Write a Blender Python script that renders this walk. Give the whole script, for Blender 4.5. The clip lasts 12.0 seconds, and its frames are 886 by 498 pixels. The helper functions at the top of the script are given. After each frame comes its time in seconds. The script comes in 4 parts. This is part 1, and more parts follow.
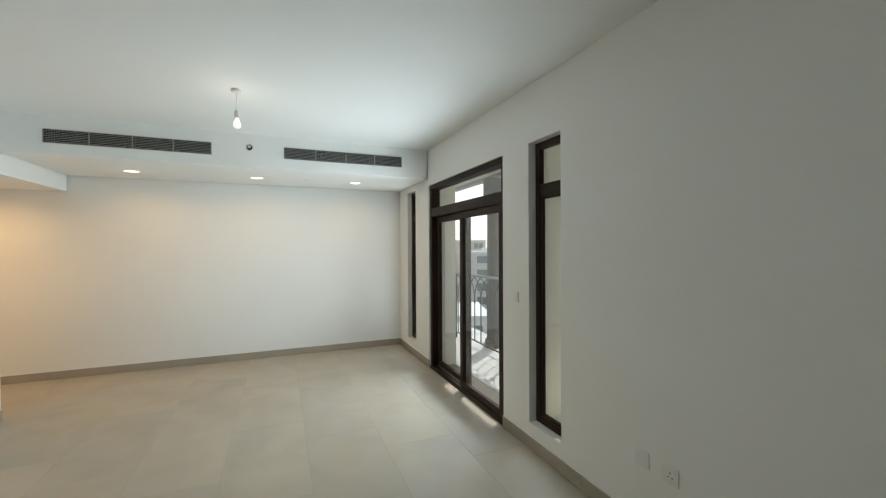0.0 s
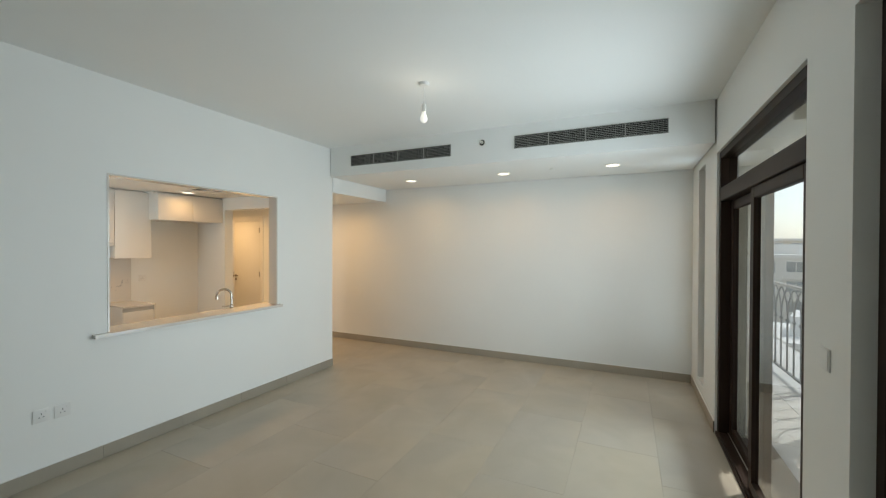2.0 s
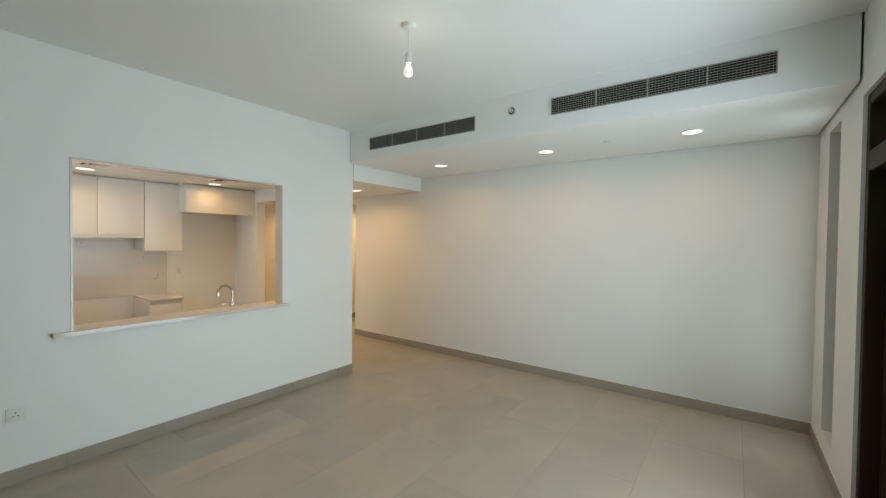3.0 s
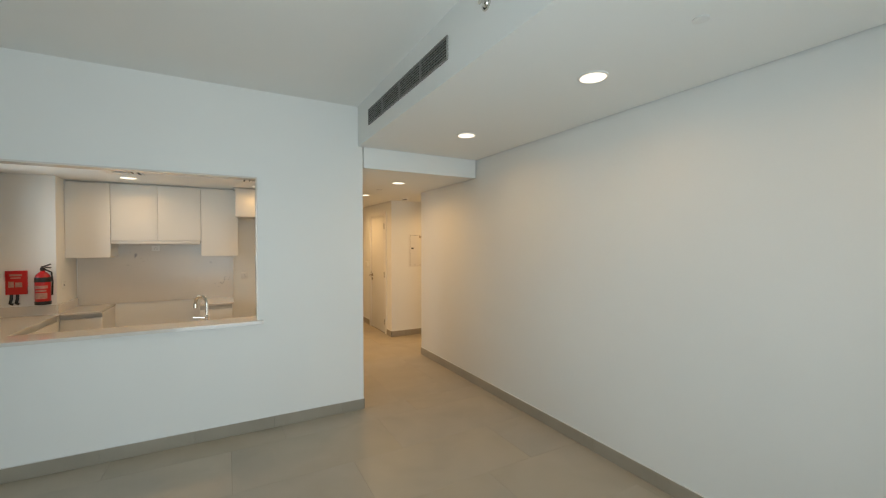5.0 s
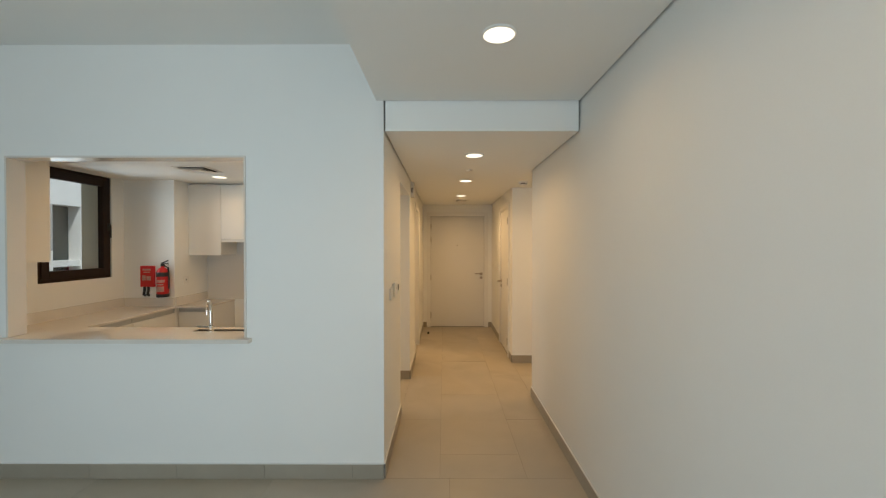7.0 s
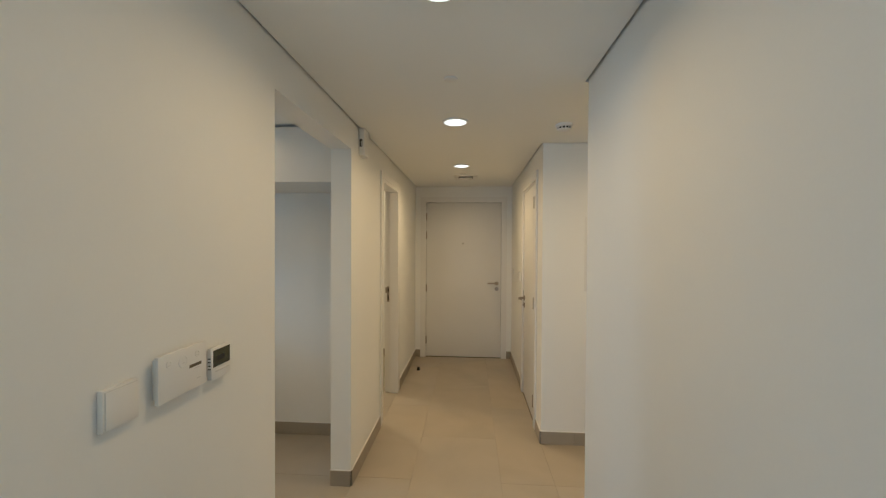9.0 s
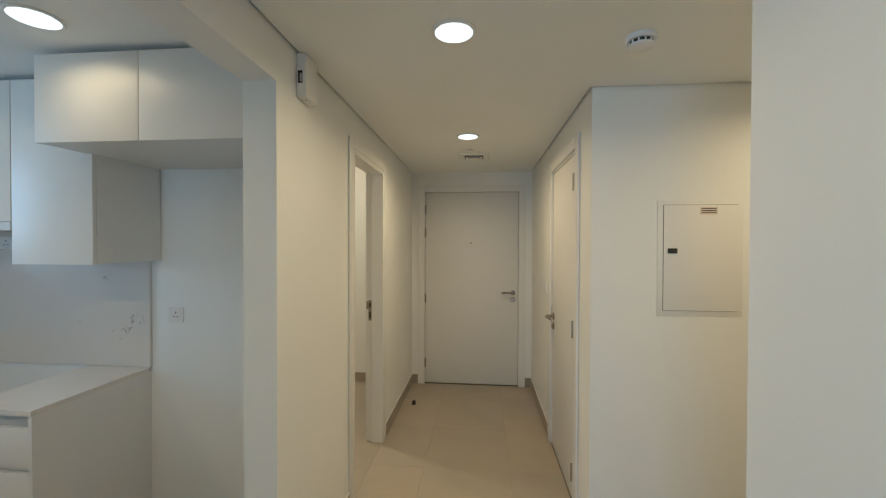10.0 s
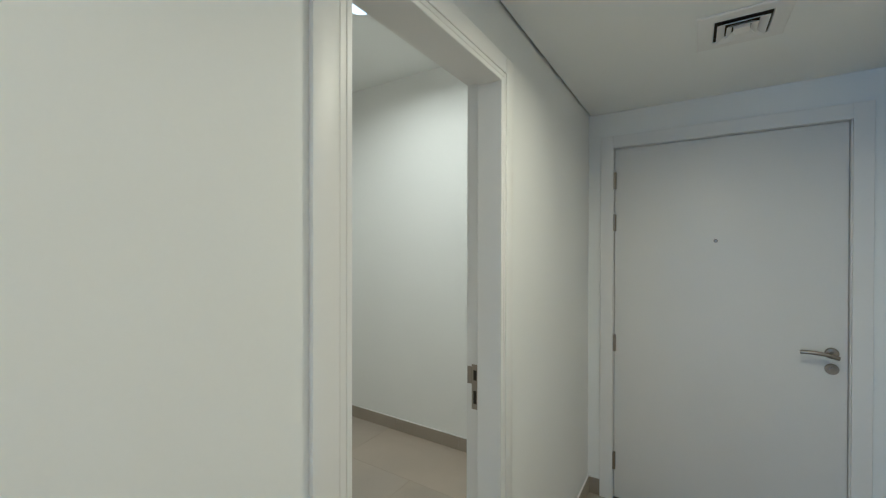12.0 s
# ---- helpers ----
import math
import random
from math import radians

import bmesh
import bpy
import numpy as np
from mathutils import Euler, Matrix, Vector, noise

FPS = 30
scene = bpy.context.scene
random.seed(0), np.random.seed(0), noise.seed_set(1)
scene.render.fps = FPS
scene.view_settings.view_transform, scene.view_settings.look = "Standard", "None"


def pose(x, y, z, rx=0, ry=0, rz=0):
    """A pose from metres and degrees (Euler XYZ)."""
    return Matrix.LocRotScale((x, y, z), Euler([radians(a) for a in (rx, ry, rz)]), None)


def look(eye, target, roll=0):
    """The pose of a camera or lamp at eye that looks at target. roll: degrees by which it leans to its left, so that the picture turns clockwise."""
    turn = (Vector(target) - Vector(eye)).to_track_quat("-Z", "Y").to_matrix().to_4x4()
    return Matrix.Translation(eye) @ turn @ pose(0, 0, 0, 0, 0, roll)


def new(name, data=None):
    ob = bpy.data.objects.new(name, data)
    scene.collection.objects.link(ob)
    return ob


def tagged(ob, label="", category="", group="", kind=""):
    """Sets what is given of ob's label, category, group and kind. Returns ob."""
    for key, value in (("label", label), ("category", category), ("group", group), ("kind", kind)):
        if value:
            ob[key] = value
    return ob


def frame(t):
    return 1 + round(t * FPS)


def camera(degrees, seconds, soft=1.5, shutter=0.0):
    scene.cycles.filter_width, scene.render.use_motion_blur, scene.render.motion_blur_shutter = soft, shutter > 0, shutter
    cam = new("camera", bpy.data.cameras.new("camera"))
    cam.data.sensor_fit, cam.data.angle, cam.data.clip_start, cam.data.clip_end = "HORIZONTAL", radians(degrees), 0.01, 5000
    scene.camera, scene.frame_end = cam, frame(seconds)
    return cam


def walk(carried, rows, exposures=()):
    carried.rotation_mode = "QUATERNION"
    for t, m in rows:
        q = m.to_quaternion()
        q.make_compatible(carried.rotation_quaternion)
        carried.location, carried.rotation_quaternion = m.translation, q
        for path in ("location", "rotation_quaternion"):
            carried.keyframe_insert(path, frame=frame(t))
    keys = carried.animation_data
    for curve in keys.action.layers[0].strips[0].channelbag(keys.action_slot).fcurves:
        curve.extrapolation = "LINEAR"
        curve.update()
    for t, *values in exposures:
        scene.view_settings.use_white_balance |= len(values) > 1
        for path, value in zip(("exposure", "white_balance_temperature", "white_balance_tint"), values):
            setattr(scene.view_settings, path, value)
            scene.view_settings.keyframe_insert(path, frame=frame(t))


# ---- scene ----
cam = camera(96.6, 12.0, soft=1.2)
PATH = [
    (0, (-6.307, -2.436, 1.616), (-4.458, -3.199, 1.601), -0.3),
    (0.5, (-6.229, -2.829, 1.604), (-4.245, -3.075, 1.595), -0.0),
    (1, (-6.109, -3.142, 1.614), (-4.12, -2.925, 1.605), 0.0),
    (1.5, (-5.856, -3.427, 1.608), (-3.947, -2.832, 1.597), 0.1),
    (2, (-5.458, -3.581, 1.614), (-3.647, -2.732, 1.596), 0.2),
    (2.5, (-4.993, -3.655, 1.595), (-3.266, -2.646, 1.575), 0.2),
    (2.7, (-4.799, -3.683, 1.6), (-3.12, -2.596, 1.57), 0.4),
    (4.5, (-2.933, -3.755, 1.595), (-1.702, -2.178, 1.566), 0.1),
    (5, (-2.45, -3.696, 1.592), (-1.49, -1.942, 1.564), -0.1),
    (5.5, (-2.0, -3.565, 1.585), (-1.359, -1.67, 1.564), -0.1),
    (6, (-1.555, -3.373, 1.584), (-1.231, -1.399, 1.567), -0.0),
    (6.5, (-1.19, -3.028, 1.577), (-1.12, -1.03, 1.558), -0.0),
    (7, (-0.902, -2.624, 1.565), (-0.908, -0.624, 1.543), -0.0),
    (7.2, (-0.847, -2.433, 1.567), (-0.866, -0.434, 1.536), -0.1),
    (9, (-0.549, -0.482, 1.548), (-0.69, 1.513, 1.52), 0.3),
    (9.5, (-0.549, 0.05, 1.544), (-0.7, 2.045, 1.517), 0.3),
    (10, (-0.551, 0.565, 1.537), (-0.74, 2.556, 1.512), 0.2),
    (10.5, (-0.548, 1.067, 1.533), (-0.89, 3.038, 1.511), 0.2),
    (11, (-0.614, 1.539, 1.518), (-1.167, 3.461, 1.504), 0.3),
    (11.5, (-0.661, 1.974, 1.534), (-1.437, 3.817, 1.513), 0.0),
    (12, (-0.756, 2.322, 1.513), (-1.827, 4.011, 1.502), 0.1),
]
EXPOSURES = [(0.0, 0.46, 6350, 6), (0.5, 0.36, 6350, 6), (1.0, 0.32, 6350, 6), (2.5, 0.20, 6350, 6), (5.0, 0.06, 6350, 5), (7.2, 0.03, 6050, 4), (9.0, -0.10, 4850, -2),
             (9.5, -0.08, 4650, -4), (10.0, -0.08, 4400, -5), (10.5, -0.08, 4150, -6), (11.0, -0.18, 3900, -5), (11.5, -0.10, 3720, -5), (12.0, 0.10, 3620, -5)]
walk(cam, [(t, look(*p)) for t, *p in PATH], EXPOSURES)

# ---- world, sun, lamps ----
SUN_ELEV, SUN_AZ = 53.2, 40.0          # azimuth from -y towards +x
SKY_STRENGTH, SUN_STRENGTH = 0.165, 2.0
world = bpy.data.worlds.new("world")
scene.world = world
world.use_nodes = True
wn = world.node_tree
sky = wn.nodes.new("ShaderNodeTexSky")
sky.sky_type = 'NISHITA'
sky.sun_disc = False
sky.sun_elevation = radians(SUN_ELEV)
sky.sun_rotation = radians(180 - SUN_AZ)
sky.dust_density = 1.2
sky.air_density = 1.0
sky.altitude = 20
wn.nodes["Background"].inputs["Strength"].default_value = SKY_STRENGTH
haze = wn.nodes.new("ShaderNodeHueSaturation")          # dusty, pale sky
haze.inputs["Saturation"].default_value = 0.5
wn.links.new(sky.outputs[0], haze.inputs["Color"])
wn.links.new(haze.outputs[0], wn.nodes["Background"].inputs["Color"])

sun_data = bpy.data.lights.new("sun", 'SUN')
sun_data.energy, sun_data.angle, sun_data.color = SUN_STRENGTH, radians(0.5), (1.0, 0.95, 0.88)
sun = new("sun", sun_data)
se, sa = radians(SUN_ELEV), radians(SUN_AZ)
to_sun = Vector((math.sin(sa) * math.cos(se), -math.cos(sa) * math.cos(se), math.sin(se)))
sun.matrix_world = look(to_sun * 30, (0, 0, 0))


def area(name, eye, target, w, h, watts, color, spread=180):
    d = bpy.data.lights.new(name, 'AREA')
    d.shape, d.size, d.size_y, d.energy, d.color = 'RECTANGLE', w, h, watts, color
    d.spread = radians(spread)
    ob = new(name, d)
    ob.matrix_world = look(eye, target)
    return ob


SKY_COL = (0.81, 0.925, 1.0)
WARM = (1.0, 0.58, 0.24)
# skylight through the openings
area("window_light", (-2.316, -4.18, 1.22), (-2.316, 0, 1.65), 1.76, 2.2, 33, SKY_COL, 152)
area("window_light", (-3.85, -4.262, 1.32), (-3.85, 0, 1.32), 0.34, 2.1, 6, SKY_COL)
area("window_light", (-0.625, -4.262, 1.32), (-0.625, 0, 1.32), 0.34, 2.1, 4.5, SKY_COL)
area("window_light", (-4.61, 1.40, 1.76), (0, 1.40, 1.6), 0.62, 0.9, 4.5, SKY_COL, 100)
DOWNLIGHTS = [  # x, y, z, watts
    (-0.655, -0.835, 2.515, 2.2), (-0.662, -2.165, 2.515, 1.6), (-0.69, -3.42, 2.515, 1.6),
    (-0.65, 0.70, 2.318, 4.2), (-0.652, 2.02, 2.318, 5.8), (-0.645, 3.43, 2.318, 10.4), (1.05, 2.02, 2.318, 9.0),
    (-3.39, 1.75, 2.318, 2.3), (-2.09, 1.80, 2.318, 1.2), (-3.30, 0.78, 2.318, 3.4), (-2.09, 0.78, 2.318, 6.6),
    (-2.38, 3.98, 2.89, 19.0)]
for lx, ly, lz, watts in DOWNLIGHTS:
    d = bpy.data.lights.new("downlight_lamp", 'AREA')
    d.shape, d.size, d.energy, d.color = 'DISK', 0.13, watts, WARM if lz < 2.8 else (1.0, 0.62, 0.31)
    d.spread = radians(164)
    new("downlight_lamp", d).matrix_world = look((lx, ly, lz - 0.03), (lx + 0.0001, ly, 0))
bulb_data = bpy.data.lights.new("bulb_lamp", 'POINT')
bulb_data.energy, bulb_data.shadow_soft_size, bulb_data.color = 1.6, 0.045, (1.0, 0.86, 0.70)
new("bulb_lamp", bulb_data).location = (-2.705, -2.12, 2.60)

# ---- materials ----


def nodes_of(name):
    m = bpy.data.materials.new(name)
    m.use_nodes = True
    t = m.node_tree
    return m, t, t.nodes["Principled BSDF"]


def material(name, color, rough=0.5, metal=0.0, vary=0.06, scale=2.0, grain=60.0, bump=0.05, rough_vary=0.08,
             per_object=0.0, tint=None, spec=0.5):
    """Paint, stone or metal with large stains, fine grain and slight relief."""
    m, t, b = nodes_of(name)
    co = t.nodes.new("ShaderNodeTexCoord")
    big, fine = t.nodes.new("ShaderNodeTexNoise"), t.nodes.new("ShaderNodeTexNoise")
    big.inputs["Scale"].default_value, big.inputs["Detail"].default_value = scale, 6
    fine.inputs["Scale"].default_value, fine.inputs["Detail"].default_value = grain, 4
    for n in (big, fine):
        t.links.new(co.outputs["Object"], n.inputs["Vector"])
    ramp = t.nodes.new("ShaderNodeMapRange")
    ramp.inputs["From Min"].default_value, ramp.inputs["From Max"].default_value = 0.3, 0.7
    t.links.new(big.outputs["Fac"], ramp.inputs["Value"])
    mix = t.nodes.new("ShaderNodeMix")
    mix.data_type = 'RGBA'
    dark = tint if tint else tuple(c * (1 - 2 * vary) for c in color)
    mix.inputs["A"].default_value = (*dark, 1)
    mix.inputs["B"].default_value = (*color, 1)
    t.links.new(ramp.outputs["Result"], mix.inputs["Factor"])
    hsv = t.nodes.new("ShaderNodeHueSaturation")
    t.links.new(mix.outputs["Result"], hsv.inputs["Color"])
    add = t.nodes.new("ShaderNodeMath")
    add.operation = 'MULTIPLY_ADD'
    add.inputs[1].default_value, add.inputs[2].default_value = vary, 1 - vary / 2
    t.links.new(fine.outputs["Fac"], add.inputs[0])
    if per_object:
        info = t.nodes.new("ShaderNodeObjectInfo")
        more = t.nodes.new("ShaderNodeMath")
        more.operation = 'MULTIPLY_ADD'
        more.inputs[1].default_value = per_object
        t.links.new(info.outputs["Random"], more.inputs[0])
        t.links.new(add.outputs[0], more.inputs[2])
        t.links.new(more.outputs[0], hsv.inputs["Value"])
    else:
        t.links.new(add.outputs[0], hsv.inputs["Value"])
    t.links.new(hsv.outputs["Color"], b.inputs["Base Color"])
    rr = t.nodes.new("ShaderNodeMath")
    rr.operation = 'MULTIPLY_ADD'
    rr.inputs[1].default_value, rr.inputs[2].default_value = rough_vary, rough - rough_vary / 2
    t.links.new(big.outputs["Fac"], rr.inputs[0])
    t.links.new(rr.outputs[0], b.inputs["Roughness"])
    b.inputs["Metallic"].default_value = metal
    b.inputs["Specular IOR Level"].default_value = spec
    if bump:
        bp = t.nodes.new("ShaderNodeBump")
        bp.inputs["Strength"].default_value, bp.inputs["Distance"].default_value = bump, 0.002
        t.links.new(fine.outputs["Fac"], bp.inputs["Height"])
        t.links.new(bp.outputs[0], b.inputs["Normal"])
    return m


def glow(name, color, strength):
    m, t, b = nodes_of(name)
    b.inputs["Base Color"].default_value = (*color, 1)
    b.inputs["Emission Color"].default_value = (*color, 1)
    b.inputs["Emission Strength"].default_value = strength
    return m


def glass(name, color, rough=0.0):
    m, t, b = nodes_of(name)
    b.inputs["Base Color"].default_value = (*color, 1)
    b.inputs["Transmission Weight"].default_value = 1.0
    b.inputs["Roughness"].default_value = rough
    b.inputs["IOR"].default_value = 1.45
    return m


def stone(name, color, vein, rough, spot=None):
    """Pale quartz with scattered veins."""
    m, t, b = nodes_of(name)
    co = t.nodes.new("ShaderNodeTexCoord")
    n1, n2 = t.nodes.new("ShaderNodeTexNoise"), t.nodes.new("ShaderNodeTexNoise")
    n1.inputs["Scale"].default_value, n1.inputs["Detail"].default_value = 9, 8
    n1.inputs["Distortion"].default_value = 1.2
    n2.inputs["Scale"].default_value, n2.inputs["Detail"].default_value = 2.2, 3
    for n in (n1, n2):
        t.links.new(co.outputs["Object"], n.inputs["Vector"])
    mul = t.nodes.new("ShaderNodeMath")
    mul.operation = 'MULTIPLY'
    t.links.new(n1.outputs["Fac"], mul.inputs[0])
    t.links.new(n2.outputs["Fac"], mul.inputs[1])
    r = t.nodes.new("ShaderNodeValToRGB")
    r.color_ramp.elements[0].position, r.color_ramp.elements[0].color = 0.405, (*color, 1)
    r.color_ramp.elements[1].position, r.color_ramp.elements[1].color = 0.47, (*vein, 1)
    if spot:
        dist = t.nodes.new("ShaderNodeVectorMath")
        dist.operation = 'DISTANCE'
        dist.inputs[1].default_value = spot
        t.links.new(co.outputs["Object"], dist.inputs[0])
        near = t.nodes.new("ShaderNodeMapRange")
        near.inputs["From Min"].default_value, near.inputs["From Max"].default_value = 0.05, 0.22
        near.inputs["To Min"].default_value, near.inputs["To Max"].default_value = 0.13, 0.0
        t.links.new(dist.outputs["Value"], near.inputs["Value"])
        streak = t.nodes.new("ShaderNodeTexNoise")
        streak.inputs["Scale"].default_value, streak.inputs["Detail"].default_value, streak.inputs["Distortion"].default_value = 38, 5, 1.5
        t.links.new(co.outputs["Object"], streak.inputs["Vector"])
        cut = t.nodes.new("ShaderNodeMapRange")
        cut.inputs["From Min"].default_value, cut.inputs["From Max"].default_value = 0.5, 0.6
        t.links.new(streak.outputs["Fac"], cut.inputs["Value"])
        both = t.nodes.new("ShaderNodeMath")
        both.operation = 'MULTIPLY'
        t.links.new(near.outputs["Result"], both.inputs[0])
        t.links.new(cut.outputs["Result"], both.inputs[1])
        total = t.nodes.new("ShaderNodeMath")
        total.operation = 'ADD'
        t.links.new(mul.outputs[0], total.inputs[0])
        t.links.new(both.outputs[0], total.inputs[1])
        mul = total
    t.links.new(mul.outputs[0], r.inputs["Fac"])
    t.links.new(r.outputs["Color"], b.inputs["Base Color"])
    b.inputs["Roughness"].default_value = rough
    return m


def porcelain(name, color, rough):
    """Cement-look tile: clouds that differ from tile to tile, fine specks, patchy sheen."""
    m, t, b = nodes_of(name)
    co, info = t.nodes.new("ShaderNodeTexCoord"), t.nodes.new("ShaderNodeObjectInfo")
    shift = t.nodes.new("ShaderNodeVectorMath")
    shift.operation = 'MULTIPLY_ADD'
    shift.inputs[1].default_value = (37.0, 53.0, 0.0)
    t.links.new(info.outputs["Random"], shift.inputs[0])
    t.links.new(co.outputs["Object"], shift.inputs[2])

    def noise(scale, detail, warp=0.0):
        n = t.nodes.new("ShaderNodeTexNoise")
        n.inputs["Scale"].default_value, n.inputs["Detail"].default_value, n.inputs["Distortion"].default_value = scale, detail, warp
        t.links.new(shift.outputs[0], n.inputs["Vector"])
        return n.outputs["Fac"]

    def spread(src, a, b_, lo, hi):
        r = t.nodes.new("ShaderNodeMapRange")
        for key, v in (("From Min", a), ("From Max", b_), ("To Min", lo), ("To Max", hi)):
            r.inputs[key].default_value = v
        t.links.new(src, r.inputs["Value"])
        return r.outputs["Result"]

    def times(p, q):
        n = t.nodes.new("ShaderNodeMath")
        n.operation = 'MULTIPLY'
        t.links.new(p, n.inputs[0])
        t.links.new(q, n.inputs[1])
        return n.outputs[0]

    clouds, patch, specks = noise(2.3, 7, 0.6), noise(0.9, 2, 0.3), noise(160, 3)
    value = times(times(spread(clouds, 0.30, 0.70, 0.945, 1.04), spread(patch, 0.36, 0.64, 0.95, 1.03)),
                  times(spread(specks, 0.3, 0.7, 0.97, 1.03), spread(info.outputs["Random"], 0, 1, 0.955, 1.03)))
    hsv = t.nodes.new("ShaderNodeHueSaturation")
    hsv.inputs["Color"].default_value = (*color, 1)
    t.links.new(value, hsv.inputs["Value"])
    t.links.new(spread(patch, 0.35, 0.65, 0.85, 1.12), hsv.inputs["Saturation"])
    t.links.new(hsv.outputs["Color"], b.inputs["Base Color"])
    t.links.new(spread(clouds, 0.3, 0.7, rough + 0.07, rough - 0.06), b.inputs["Roughness"])
    bp = t.nodes.new("ShaderNodeBump")
    bp.inputs["Strength"].default_value, bp.inputs["Distance"].default_value = 0.05, 0.002
    t.links.new(specks, bp.inputs["Height"])
    t.links.new(bp.outputs[0], b.inputs["Normal"])
    return m


M_WALL = material("wall_paint", (0.86, 0.86, 0.83), 0.6, vary=0.02, scale=0.8, grain=140, bump=0.06)
M_CEIL = material("ceiling_paint", (0.87, 0.875, 0.85), 0.7, vary=0.015, scale=0.6, grain=120, bump=0.04)
M_TILE = porcelain("floor_tile", (0.415, 0.366, 0.286), 0.42)
M_GROUT = material("grout", (0.20, 0.18, 0.155), 0.9, vary=0.1)
M_SKIRT = material("skirting_tile", (0.335, 0.298, 0.238), 0.45, vary=0.05, scale=4, per_object=0.08)
M_FRAME = material("bronze_aluminium", (0.034, 0.020, 0.014), 0.45, vary=0.08, grain=300, bump=0.02, spec=0.13)
M_GLASS = glass("window_glass", (0.93, 0.96, 0.95))
M_CREAM = material("exterior_render", (0.80, 0.755, 0.62), 0.85, vary=0.06, scale=3, grain=200, bump=0.2)
M_EXTGREY = material("exterior_grey", (0.42, 0.42, 0.42), 0.85, vary=0.05, grain=200, bump=0.1)
# darkened so that the sunlit column looks shaded
M_COLUMN = material("column_stone_shaded", (0.16, 0.15, 0.15), 0.6, vary=0.08, grain=80)
M_BALC = material("balcony_stone", (0.68, 0.67, 0.65), 0.6, vary=0.08, per_object=0.1)
M_IRON = material("painted_iron", (0.10, 0.10, 0.105), 0.5, metal=0.3, vary=0.08)
M_DOOR = material("door_laminate", (0.76, 0.75, 0.72), 0.4, vary=0.02, scale=1.2, grain=120, bump=0.02)
M_TRIM = material("trim_paint", (0.80, 0.79, 0.76), 0.42, vary=0.015)
M_CAB = material("cabinet_lacquer", (0.78, 0.76, 0.71), 0.38, vary=0.015, scale=1.0, bump=0.01)
M_CABIN = material("cabinet_carcass", (0.66, 0.65, 0.62), 0.5, vary=0.03)
M_STONE = stone("quartz_worktop", (0.74, 0.70, 0.64), (0.62, 0.585, 0.54), 0.05)
M_SPLASH = stone("quartz_splashback", (0.68, 0.65, 0.60), (0.30, 0.30, 0.31), 0.22, spot=(-2.53, 2.588, 1.06))
M_STEEL = material("brushed_steel", (0.42, 0.39, 0.35), 0.32, metal=1.0, vary=0.05, grain=400)
M_CHROME = material("chrome", (0.68, 0.66, 0.62), 0.08, metal=1.0, vary=0.01, bump=0, rough_vary=0.02)
M_HARD = material("bronzed_steel", (0.36, 0.32, 0.265), 0.3, metal=1.0, vary=0.05, grain=300)
M_ALU = material("anodised_channel", (0.52, 0.52, 0.50), 0.45, vary=0.03)
M_CAULK = material("white_caulk", (0.78, 0.77, 0.74), 0.6, vary=0.03)
M_FADED = material("faded_print", (0.55, 0.30, 0.24), 0.5, vary=0.2, scale=30, bump=0)
M_PLASTIC = material("white_plastic", (0.80, 0.79, 0.76), 0.3, vary=0.01, bump=0)
M_BLACK = material("black_plastic", (0.015, 0.015, 0.015), 0.4, vary=0.05, bump=0)
M_BROWN = material("brown_display", (0.10, 0.075, 0.04), 0.35, vary=0.1, scale=30, bump=0)
M_SCREEN = material("olive_display", (0.036, 0.037, 0.010), 0.2, vary=0.1, bump=0)
# near-black colour that stands in for shade inside ducts and recesses
M_RECESS_SHADE = material("recess_shade_black", (0.012, 0.012, 0.011), 0.8, vary=0.1)
M_GRILLE = material("grille_aluminium", (0.36, 0.36, 0.335), 0.45, metal=0.1, vary=0.03)
M_RED = material("red_enamel", (0.55, 0.012, 0.015), 0.3, vary=0.04, bump=0.01)
M_PALE = material("label_print", (0.70, 0.62, 0.52), 0.5, vary=0.04, bump=0)
M_LENS = glow("downlight_lens", (1.0, 0.88, 0.70), 1.4)
M_BULB = glow("bulb_glow", (1.0, 0.94, 0.85), 0.5)
M_GROUND = material("sandy_ground", (0.42, 0.37, 0.30), 0.95, vary=0.15, scale=0.05, grain=2)
M_ROAD = material("asphalt", (0.055, 0.055, 0.055), 0.9, vary=0.1, scale=0.1)
# far building colours are lightened: distance haze is put into the base colour
M_BLDG = material("far_render_hazed", (0.68, 0.66, 0.61), 0.9, vary=0.05, scale=0.2, grain=4)
M_BLDG2 = material("far_ochre_hazed", (0.62, 0.54, 0.43), 0.9, vary=0.05, scale=0.2, grain=4)
M_FARGLASS = material("far_glass_hazed", (0.24, 0.27, 0.29), 0.15, vary=0.2, scale=0.3)
M_WHITEEXT = material("white_cladding", (0.78, 0.77, 0.74), 0.7, vary=0.03)
M_DARKEXT = material("dark_cladding", (0.035, 0.045, 0.042), 0.5, vary=0.08)

# ---- building blocks ----


def box(bm, x0, x1, y0, y1, z0, z1):
    v = [bm.verts.new((x, y, z)) for x in (x0, x1) for y in (y0, y1) for z in (z0, z1)]
    for f in ((0, 1, 3, 2), (4, 6, 7, 5), (0, 4, 5, 1), (2, 3, 7, 6), (0, 2, 6, 4), (1, 5, 7, 3)):
        bm.faces.new([v[i] for i in f])
    return v


def bevel(bm, width, segments=2):
    bmesh.ops.bevel(bm, geom=bm.edges[:], offset=width, segments=segments, profile=0.6, affect='EDGES')


